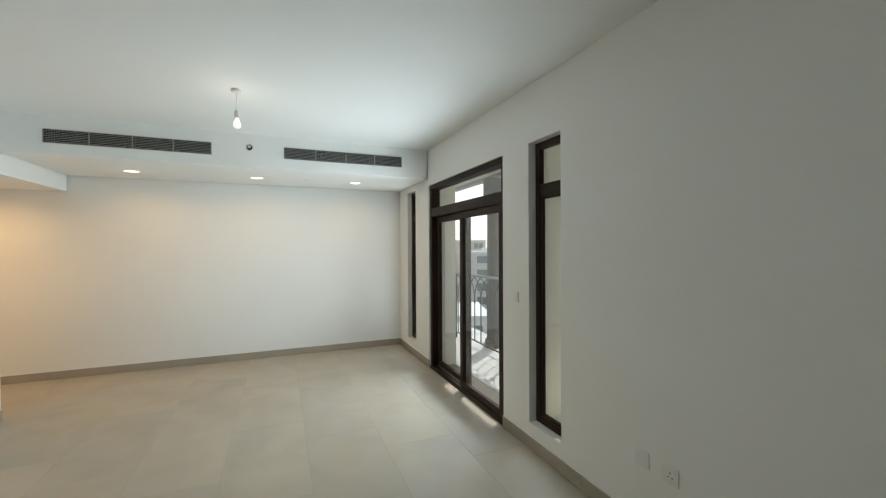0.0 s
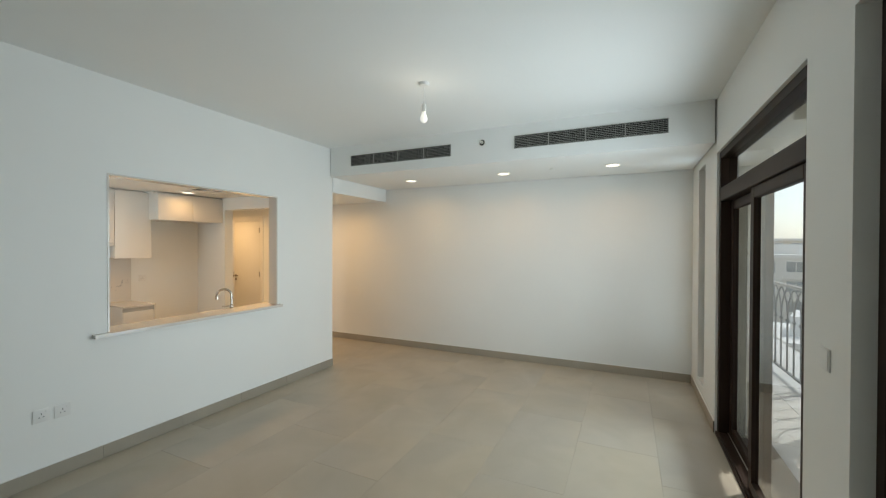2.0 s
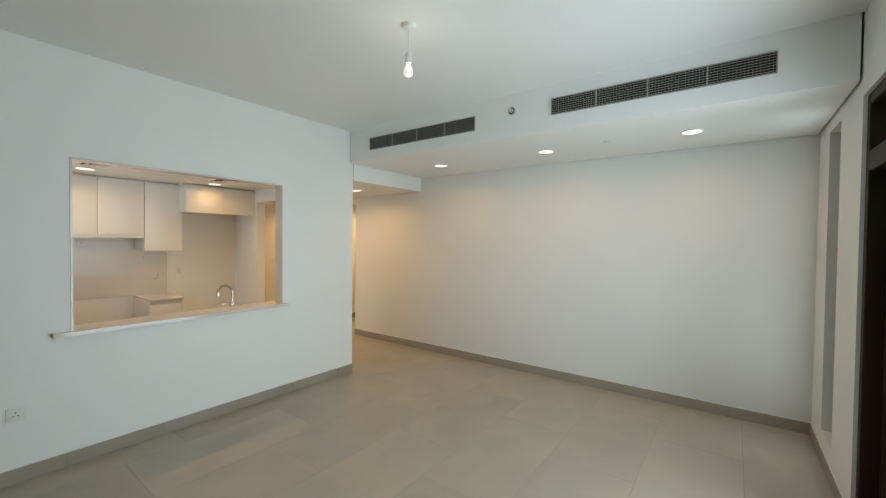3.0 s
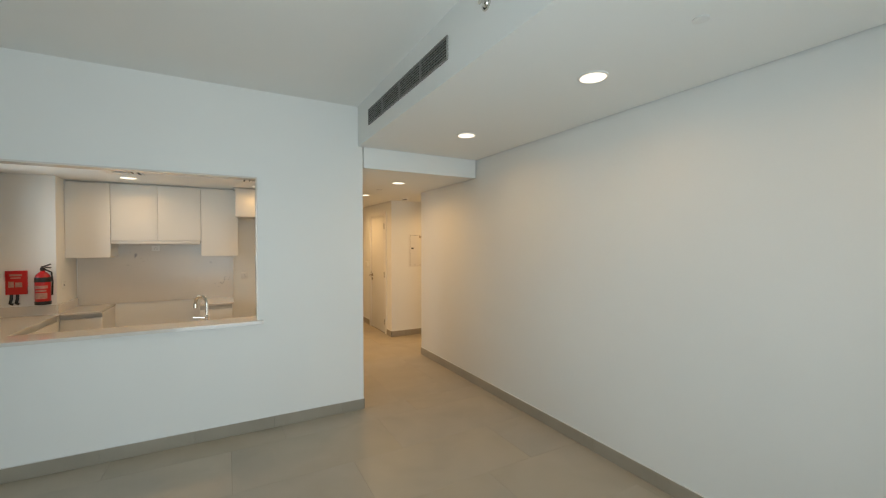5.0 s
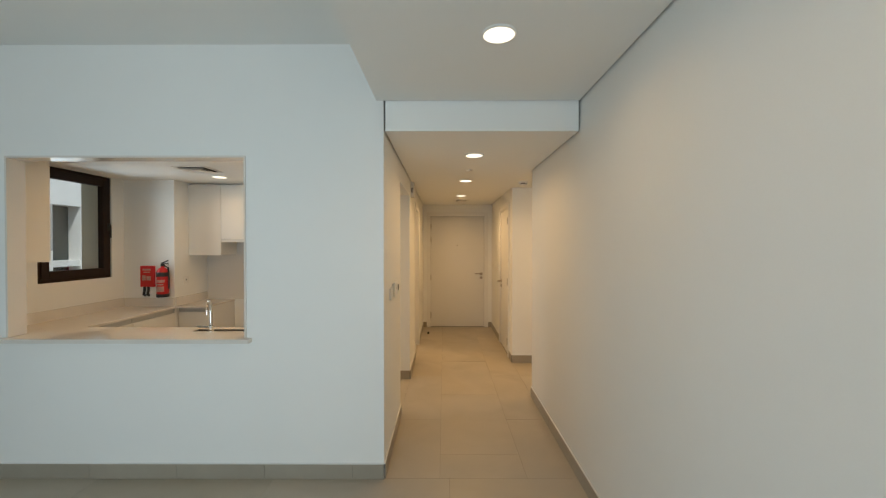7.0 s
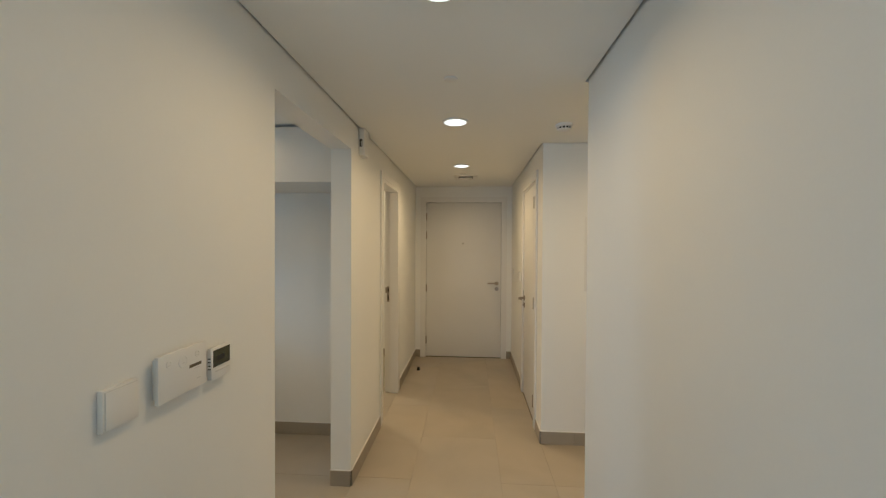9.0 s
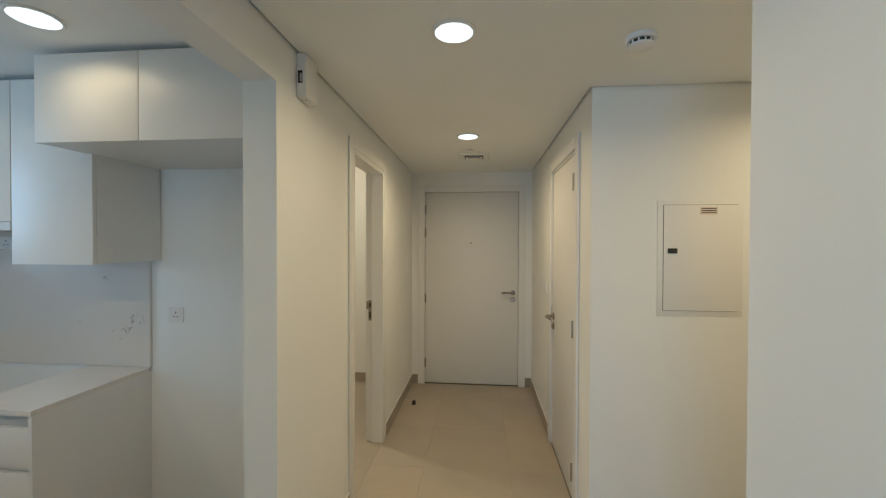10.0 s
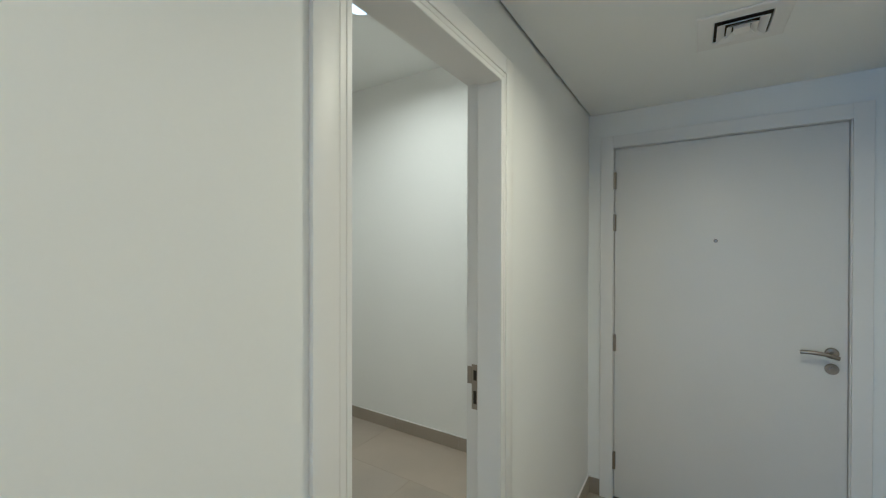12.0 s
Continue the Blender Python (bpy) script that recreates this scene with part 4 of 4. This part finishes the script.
# electrical panel in the corridor
PX0, PX1, PZ0, PZ1, PY = 0.345, 0.685, 1.215, 1.732, 2.604
panel = thing("electrical_panel", "white flush electrical panel with black latch", "electrical panel", at=((PX0 + PX1) / 2, PY, PZ0))
boxes("frame", M_TRIM, [(PX0 - 0.028, PX1 + 0.028, PY - 0.003, PY - 0.0005, PZ0 - 0.028, PZ1 + 0.022)], panel, bev=0.001)
boxes("gap", M_BLACK, [(PX0 - 0.0016, PX1 + 0.0016, PY - 0.0042, PY - 0.0032, PZ0 - 0.0016, PZ1 + 0.0016)], panel, "dark joint")
boxes("door", M_TRIM, [(PX0, PX1, PY - 0.0075, PY - 0.0043, PZ0, PZ1)], panel, bev=0.0008)
boxes("latch", M_BLACK, [(PX0 + 0.018, PX0 + 0.062, PY - 0.014, PY - 0.0076, 1.495, 1.520)], panel, "black latch", 0.002)
boxes("sticker", M_PALE, [(0.512, 0.592, PY - 0.0083, PY - 0.0076, 1.685, 1.722)], panel, "yellowed warning sticker")
for i in range(3):
    boxes("sticker_line", M_BLACK, [(0.517, 0.587, PY - 0.0088, PY - 0.0084, 1.692 + i * 0.010, 1.696 + i * 0.010)], panel, "dark print line")

# ---- ceiling fittings ----


def downlight(x, y, z, group):
    t = thing("downlight", "round recessed warm white downlight", "downlight", group, at=(x, y, z))
    bm = bmesh.new()
    lathe(bm, (x, y, z - 0.0005), [(0.082, 0), (0.082, 0.003), (0.077, 0.007), (0.070, 0.007), (0.070, 0.002)], '-z', 32)
    part("trim_ring", bm, M_PLASTIC, t, smooth=True)
    bm = bmesh.new()
    lathe(bm, (x, y, z - 0.004), [(0.0695, 0), (0.0695, 0.004), (0.06, 0.006)], '-z', 32)
    part("lens", bm, M_LENS, t, "glowing frosted lens", smooth=True)
    return t


for lx, ly, lz, watts in DOWNLIGHTS:
    downlight(lx, ly, lz, "downlights")


def smoke_detector(x, y, z):
    t = thing("smoke_detector", "white smoke detector with dark vents", "smoke detector", "smoke detectors", at=(x, y, z))
    bm = bmesh.new()
    lathe(bm, (x, y, z - 0.0005), [(0.055, 0), (0.055, 0.012), (0.050, 0.018), (0.046, 0.018)], '-z', 28)
    part("base", bm, M_PLASTIC, t, smooth=True)
    bm = bmesh.new()
    lathe(bm, (x, y, z - 0.018), [(0.040, 0), (0.040, 0.014)], '-z', 28)
    part("vent_core", bm, M_BLACK, t, "dark sensing chamber", smooth=True)
    bm = bmesh.new()
    lathe(bm, (x, y, z - 0.032), [(0.046, 0), (0.044, 0.006), (0.034, 0.012), (0.01, 0.013)], '-z', 28)
    part("cap", bm, M_PLASTIC, t, smooth=True)
    for i in range(12):
        a = i * math.pi / 6
        bm = bmesh.new()
        cyl(bm, (x + 0.043 * math.cos(a), y + 0.043 * math.sin(a), z - 0.033), 0.0035, 0.016, 'z', 6)
        part("vent_bar", bm, M_PLASTIC, t)


smoke_detector(0.045, 2.12, HH)
smoke_detector(-4.12, -2.12, H)


def blank_cap(x, y, z):
    bm = bmesh.new()
    lathe(bm, (x, y, z - 0.0005), [(0.032, 0), (0.032, 0.005), (0.028, 0.007)], '-z', 24)
    tagged(part("sprinkler_cover", bm, M_PLASTIC, smooth=True), "flat white concealed sprinkler cover", "sprinkler", "sprinkler covers")


blank_cap(-0.648, 1.37, HH)
blank_cap(-0.645, 3.86, HH)
blank_cap(-0.73, -2.77, HB)
blank_cap(-2.75, 1.25, HH)


def ceiling_vent(x, y, z, w, border, label):
    """A square diffuser: a flat border round an opening with two nested cones."""
    t = thing("ceiling_vent", label, "air vent", "ceiling vents", at=(x, y, z))
    h, o = w / 2, w / 2 - border
    # the ceiling is solid: a black sheet paints the shade of the duct
    boxes("backing", M_RECESS_SHADE, [(x - o + 0.0005, x + o - 0.0005, y - o + 0.0005, y + o - 0.0005, z - 0.003, z - 0.001)], t, "black sheet put in for duct shade")
    bm = bmesh.new()
    rings = []
    for k, zz in ((h, z - 0.0005), (h, z - 0.005), (h - 0.004, z - 0.008), (o + 0.003, z - 0.008), (o, z - 0.006), (o, z - 0.0005)):
        rings.append([bm.verts.new((x + sx * k, y + sy * k, zz)) for sx, sy in ((-1, -1), (1, -1), (1, 1), (-1, 1))])
    for r0, r1 in zip(rings, rings[1:]):
        for i in range(4):
            bm.faces.new((r0[i], r0[(i + 1) % 4], r1[(i + 1) % 4], r1[i]))
    part("frame", bm, M_PLASTIC, t)
    for k0, k1 in ((0.90, 0.60), (0.55, 0.34)):
        bm = bmesh.new()
        rings = []
        for k, zz in ((k0, z - 0.019), (k0, z - 0.0165), (k1, z - 0.0035), (k1, z - 0.006)):
            rings.append([bm.verts.new((x + sx * o * k, y + sy * o * k, zz)) for sx, sy in ((-1, -1), (1, -1), (1, 1), (-1, 1))])
        for r0, r1 in zip(rings, rings[1:] + rings[:1]):
            for i in range(4):
                bm.faces.new((r0[i], r0[(i + 1) % 4], r1[(i + 1) % 4], r1[i]))
        part("cone", bm, M_PLASTIC, t)
    boxes("core_plate", M_PLASTIC, [(x - o * 0.29, x + o * 0.29, y - o * 0.29, y + o * 0.29, z - 0.019, z - 0.0032)], t, bev=0.001)


ceiling_vent(-0.612, 4.115, HH, 0.27, 0.052, "small white square ceiling vent")
for vx in (-3.36, -2.14):
    ceiling_vent(vx, 1.32, HH, 0.32, 0.022, "white square kitchen ceiling vent")

# linear grilles on the face of the bulkhead
BX = -1.35


def linear_grille(y0, y1, z0, z1):
    t = thing("linear_grille", "long slatted aluminium air grille", "air grille", "linear grilles", at=(BX, (y0 + y1) / 2, z0))
    # no duct is cut: its shade is a black sheet on the face
    boxes("backing", M_RECESS_SHADE, [(BX - 0.002, BX - 0.0005, y0, y1, z0, z1)], t, "black sheet put in for duct shade")
    boxes("frame", M_GRILLE, [(BX - 0.010, BX - 0.0021, y0, y1, z1 - 0.006, z1), (BX - 0.010, BX - 0.0021, y0, y1, z0, z0 + 0.006),
                              (BX - 0.010, BX - 0.0021, y0, y0 + 0.006, z0 + 0.006, z1 - 0.006), (BX - 0.010, BX - 0.0021, y1 - 0.006, y1, z0 + 0.006, z1 - 0.006)], t)
    n = 8
    for i in range(1, n):
        z = z0 + (z1 - z0) * i / n
        bm = bmesh.new()
        v = box(bm, BX - 0.012, BX - 0.003, y0 + 0.006, y1 - 0.006, z - 0.0017, z + 0.0017)
        for q in v:
            if q.co.x < BX - 0.008:
                q.co.z -= 0.003
        part("slat", bm, M_GRILLE, t)
    boxes("vertical_fins", M_GRILLE, [(BX - 0.0042, BX - 0.0025, y0 + 0.02 * k - 0.0006, y0 + 0.02 * k + 0.0006, z0 + 0.006, z1 - 0.006) for k in range(1, int((y1 - y0) / 0.02))], t, "fine fins behind the slats")
    for i in range(1, 4):
        y = y0 + (y1 - y0) * i / 4
        boxes("divider", M_GRILLE, [(BX - 0.0125, BX - 0.0021, y - 0.004, y + 0.004, z0 + 0.006, z1 - 0.006)], t)


linear_grille(-1.752, -0.345, 2.628, 2.762)
linear_grille(-3.905, -2.485, 2.640, 2.774)
spk = thing("wall_sprinkler", "small round sprinkler head over a black shade disc", "sprinkler", at=(BX, -2.125, 2.742))
bm = bmesh.new()
lathe(bm, (BX - 0.0005, -2.125, 2.742), [(0.036, 0), (0.036, 0.004), (0.030, 0.006), (0.026, 0.002)], '-x', 24)
part("escutcheon", bm, M_CHROME, spk, smooth=True)
bm = bmesh.new()
lathe(bm, (BX - 0.003, -2.125, 2.742), [(0.022, 0), (0.018, 0.01), (0.008, 0.014), (0.006, 0.03), (0.014, 0.032), (0.014, 0.036)], '-x', 20)
part("head", bm, M_CHROME, spk, smooth=True)
# black disc paints the shade of the sprinkler's recess
bm = bmesh.new()
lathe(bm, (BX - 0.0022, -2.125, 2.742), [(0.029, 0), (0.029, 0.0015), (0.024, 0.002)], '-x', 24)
part("cup", bm, M_RECESS_SHADE, spk, "black disc put in for recess shade", smooth=True)

# pendant lamp holder
PXX, PYY = -2.705, -2.12
pend = thing("pendant_lamp", "bare glowing bulb on a white cord", "pendant lamp", at=(PXX, PYY, H))
bm = bmesh.new()
lathe(bm, (PXX, PYY, H - 0.0005), [(0.042, 0), (0.042, 0.012), (0.036, 0.022), (0.010, 0.026)], '-z', 24)
part("ceiling_rose", bm, M_PLASTIC, pend, smooth=True)
bm = bmesh.new()
tube(bm, [(PXX, PYY, H - 0.024), (PXX + 0.001, PYY, H - 0.10), (PXX, PYY, H - 0.165)], 0.003, 8)
part("cord", bm, M_PLASTIC, pend, smooth=True)
bm = bmesh.new()
lathe(bm, (PXX, PYY, H - 0.16), [(0.008, 0), (0.016, 0.01), (0.019, 0.02), (0.019, 0.065), (0.022, 0.07)], '-z', 20)
part("lampholder", bm, M_PLASTIC, pend, smooth=True)
bm = bmesh.new()
lathe(bm, (PXX, PYY, H - 0.23), [(0.013, 0), (0.016, 0.012), (0.026, 0.036), (0.029, 0.052), (0.026, 0.068), (0.014, 0.079), (0.003, 0.082)], '-z', 20)
part("bulb", bm, M_BULB, pend, "glowing frosted bulb", smooth=True)
stop = thing("door_stop", "small dark rubber door stop on the floor", "door stop", at=(-1.18, 4.29, 0))
bm = bmesh.new()
lathe(bm, (-1.18, 4.29, 0), [(0.020, 0), (0.020, 0.012), (0.016, 0.016), (0.016, 0.032), (0.012, 0.036)], seg=16)
part("rubber_body", bm, M_BLACK, stop, smooth=True)

# ---- outside ----
GZ = -13.0
structure("ground", M_GROUND, [(-900, 900, -1200, 300, GZ - 1, GZ)], "sandy ground reaching the horizon", "ground")
structure("road", M_ROAD, [(-900, 900, -34, -24, GZ, GZ + 0.02)], "grey asphalt road", "road")


def apartment_house(x, y, turn, w, d, floors, mat, label, bays):
    """A flat-roofed block whose long side has window bays and balconies."""
    hgt = floors * 3.2
    t = thing("apartment_building", label, "building", "far apartment buildings")
    boxes("wall", mat, [(-w / 2, w / 2, -d / 2, d / 2, 0, hgt)], t)
    boxes("roof", M_WHITEEXT, [(-w / 2 - 0.3, w / 2 + 0.3, -d / 2 - 0.3, d / 2 + 0.3, hgt, hgt + 0.5), (-w / 4, 0, -3, 2, hgt + 0.5, hgt + 2.2),
                               (w / 4, w / 4 + 2, -1, 1, hgt + 0.5, hgt + 1.4)], t)
    for f in range(floors):
        z = f * 3.2
        for b in range(bays):
            cx = -w / 2 + w * (b + 0.5) / bays
            ww = w / bays * 0.32
            win = boxes("window", M_WHITEEXT, [(cx - ww - 0.12, cx + ww + 0.12, d / 2 + 0.002, d / 2 + 0.08, z + 0.6, z + 2.7)], t)
            boxes("pane", M_FARGLASS, [(cx - ww, cx - 0.05, d / 2 + 0.081, d / 2 + 0.1, z + 0.7, z + 2.6), (cx + 0.05, cx + ww, d / 2 + 0.081, d / 2 + 0.1, z + 0.7, z + 2.6)], win)
            if b % 2 == 0:
                bal = boxes("balcony", M_WHITEEXT, [(cx - ww * 1.4, cx + ww * 1.4, d / 2 + 0.1, d / 2 + 1.5, z - 0.1, z + 0.12)], t)
                boxes("parapet", mat, [(cx - ww * 1.4, cx + ww * 1.4, d / 2 + 1.38, d / 2 + 1.5, z + 0.12, z + 1.0)], bal)
    t.matrix_basis = pose(x, y, GZ, 0, 0, turn)
    return t


apartment_house(84, -24, 78, 30, 14, 4, M_BLDG, "pale beige four-storey apartment block with balconies", 8)
apartment_house(78, -58, 62, 30, 14, 4, M_BLDG, "sand-coloured four-storey block with balconies", 8)
apartment_house(118, -44, 70, 44, 16, 5, M_BLDG2, "ochre apartment block with white window surrounds", 10)
apartment_house(66, -98, 45, 36, 14, 4, M_BLDG2, "ochre four-storey apartment block", 9)
apartment_house(40, -17, 70, 18, 10, 2, M_WHITEEXT, "low white two-storey house with flat roof", 5)
apartment_house(36, -40, 60, 20, 10, 2, M_BLDG, "low sand-coloured two-storey house with flat roof", 5)

# facade across the yard from the kitchen window
yard = thing("neighbour_facade", "white facade with dark glazing across the yard", "building", at=(-9.6, 2.0, GZ))
boxes("wall", M_WHITEEXT, [(-10.2, -9.6, -2.0, 12.0, GZ, 0.9), (-10.2, -9.6, -2.0, 12.0, 2.47, 4.1), (-10.2, -9.6, 6.80, 12.0, 0.9, 2.47)], yard)
boxes("dark_glazing", M_DARKEXT, [(-10.1, -9.9, -2.0, 6.8, 0.9, 2.47)], yard, "dark tinted glazing band")
boxes("rail_bar", M_WHITEEXT, [(-9.9, -9.62, -2.0, 6.8, 1.06, 1.20)], yard)
# mullions in two halves: upper one grey for a painted reflection, lower white
for y in (0.93, 2.63, 4.33, 6.03):
    boxes("mullion_reflection_grey", M_EXTGREY, [(-9.9, -9.6, y - 0.09, y + 0.09, 1.43, 2.47)], yard)
    boxes("mullion_lower", M_WHITEEXT, [(-9.9, -9.6, y - 0.09, y + 0.09, 0.9, 1.43)], yard)
structure("kitchen_outer_reveal", M_CREAM, [(-4.975, -4.725, KY1 - 0.004, KY1 + 0.001, KZ0, KZ1), (-4.975, -4.725, KY0 - 0.001, KY0 + 0.004, KZ0, KZ1),
                                            (-4.975, -4.725, KY0 + 0.004, KY1 - 0.004, KZ1 - 0.004, KZ1 + 0.001), (-4.975, -4.725, KY0 + 0.004, KY1 - 0.004, KZ0 - 0.001, KZ0 + 0.004)],
          "cream rendered reveal outside the kitchen window", "wall")

# ---- baseboards ----
SH, ST, SL = 0.098, 0.011, 0.5865


def baseboard(name, a, b, nx, ny, offset=0.0):
    """A run of skirting tiles along the wall from a to b; (nx, ny) points into the room."""
    (ax, ay), (bx, by) = a, b
    length = math.hypot(bx - ax, by - ay)
    ux, uy = (bx - ax) / length, (by - ay) / length
    rot = Matrix(((ux, nx, 0, 0), (uy, ny, 0, 0), (0, 0, 1, 0), (0, 0, 0, 1)))
    bm = bmesh.new()
    box(bm, 0, length, 0.0005, ST - 0.003, 0, SH - 0.002)
    bmesh.ops.transform(bm, matrix=Matrix.Translation((ax, ay, 0)) @ rot, verts=bm.verts)
    run = tagged(part(name, bm, M_GROUT), "grey-beige porcelain skirting tiles", "baseboard", kind="structure")
    bm = bmesh.new()
    box(bm, 0, length, 0.0006, ST - 0.002, SH + 0.0003, SH + 0.004)
    bmesh.ops.transform(bm, matrix=Matrix.Translation((ax, ay, 0)) @ rot, verts=bm.verts)
    part("caulk_line", bm, M_CAULK, run, "white sealant line")
    cuts = [0.0]
    s = offset % SL
    while s < length - 0.01:
        if s > 0.01:
            cuts.append(s)
        s += SL
    cuts.append(length)
    shared = {}
    for c0, c1 in zip(cuts, cuts[1:]):
        key = round(c1 - c0, 3)
        if key not in shared:
            bm = bmesh.new()
            box(bm, 0.0008, key - 0.0008, 0.0006, ST, 0.0005, SH)
            bevel(bm, 0.0012, 1)
            shared[key] = mesh_of("skirting_tile", bm, M_SKIRT)
        ob = new("skirting_tile", shared[key])
        ob.matrix_basis = Matrix.Translation((ax + ux * c0, ay + uy * c0, 0)) @ rot
        ob.parent = run


baseboard("baseboard", (HX1, 0), (-7.3, 0), 0, -1, 0.21)
baseboard("baseboard", (0, W_IN), (0, 1.435), -1, 0, 0.3)
baseboard("baseboard", (0, W_IN), (DX1, W_IN), 0, 1, 0.2)
baseboard("baseboard", (DX0, W_IN), (-7.3, W_IN), 0, 1, 0.4)
baseboard("baseboard", (HX1, 0), (HX1, KO0), 1, 0, 0.3)
baseboard("baseboard", (HX1, KO1), (HX1, LD0 - 0.07), 1, 0, 0.3)
baseboard("baseboard", (HX0, KO1), (HX1, KO1), 0, -1)
baseboard("baseboard", (HX1, LD1 + 0.07), (HX1, EY), 1, 0, 0.5)
baseboard("baseboard", (HX1, EY), (-1.234, EY), 0, -1)
baseboard("baseboard", (-0.068, EY), (0, EY), 0, -1)
baseboard("baseboard", (0, EY), (0, RD1 + 0.066), -1, 0, 0.4)
baseboard("baseboard", (0, RD0 - 0.066), (0, 2.604), -1, 0)
baseboard("baseboard", (0, 2.604), (3.0, 2.604), 0, -1, 0.25)
baseboard("baseboard", (0, 1.435), (3.0, 1.435), 0, 1, 0.25)
baseboard("baseboard", (-2.38, 2.604), (HX0, 2.604), 0, -1, 0.2)
baseboard("baseboard", (-3.68, 2.604), (-2.75, 2.604), 0, -1, 0.2)
baseboard("baseboard", (-3.6, EY), (HX0, EY), 0, -1, 0.2)
baseboard("baseboard", (-7.3, W_IN), (-7.3, 0), 1, 0, 0.2)

# ---- floor tiles ----
TW, TL, GAP = 0.5865, 1.173, 0.0016
tile_meshes = {}


def floor_tile(x0, x1, y0, y1):
    """One tile, shared by size, its top at floor level."""
    key = (round(x1 - x0, 3), round(y1 - y0, 3))
    if key[0] < 0.02 or key[1] < 0.02:
        return
    if key not in tile_meshes:
        bm = bmesh.new()
        box(bm, GAP / 2, key[0] - GAP / 2, GAP / 2, key[1] - GAP / 2, -0.0038, 0)
        tile_meshes[key] = mesh_of("tile", bm, M_TILE)
    ob = new("tile", tile_meshes[key])
    ob.location = (x0, y0, 0)
    ob.parent = floor


def lay(x0, x1, y0, y1, along_x, px, py, shifts):
    """Tiles over a rectangle, rows along x or y, each row shifted in turn."""
    a0, a1, b0, b1, pa, pb = (x0, x1, y0, y1, px, py) if along_x else (y0, y1, x0, x1, py, px)
    row = math.floor((b0 - pb) / TW)
    while pb + row * TW < b1 - 0.001:
        r0, r1 = max(b0, pb + row * TW), min(b1, pb + (row + 1) * TW)
        ph = pa + shifts[row % len(shifts)]
        k = math.floor((a0 - ph) / TL)
        while ph + k * TL < a1 - 0.001:
            c0, c1 = max(a0, ph + k * TL), min(a1, ph + (k + 1) * TL)
            if along_x:
                floor_tile(c0, c1, r0, r1)
            else:
                floor_tile(r0, r1, c0, c1)
            k += 1
        row += 1


lay(-7.3, 0.0, W_IN, 0.0, True, -2.04, -3.80, [0.0, 0.39, 0.78])
lay(HX1, 0.0, 0.0, EY, False, -0.345, 3.24, [0.0, 0.0, 0.58])
lay(0.0, 3.0, 1.435, 2.604, True, 0.30, 1.48, [0.0, 0.39])
lay(KW, HX1, 0.115, 2.604, True, -2.04, 0.30, [0.0, 0.58])
lay(-3.6, HX1, 2.604, EY, True, -2.3, 2.60, [0.0, 0.58])

# balcony paving slabs
bm = bmesh.new()
box(bm, 0.002, 0.598, 0.002, 0.443, -0.033, -0.03)
slab_mesh = mesh_of("slab", bm, M_BALC)
for i in range(25):
    for k in range(3):
        ob = new("slab", slab_mesh)
        ob.location = (-7.3 + i * 0.6, -6.0 + k * 0.445, 0)
        ob.parent = bpy.data.objects["balcony_floor"]
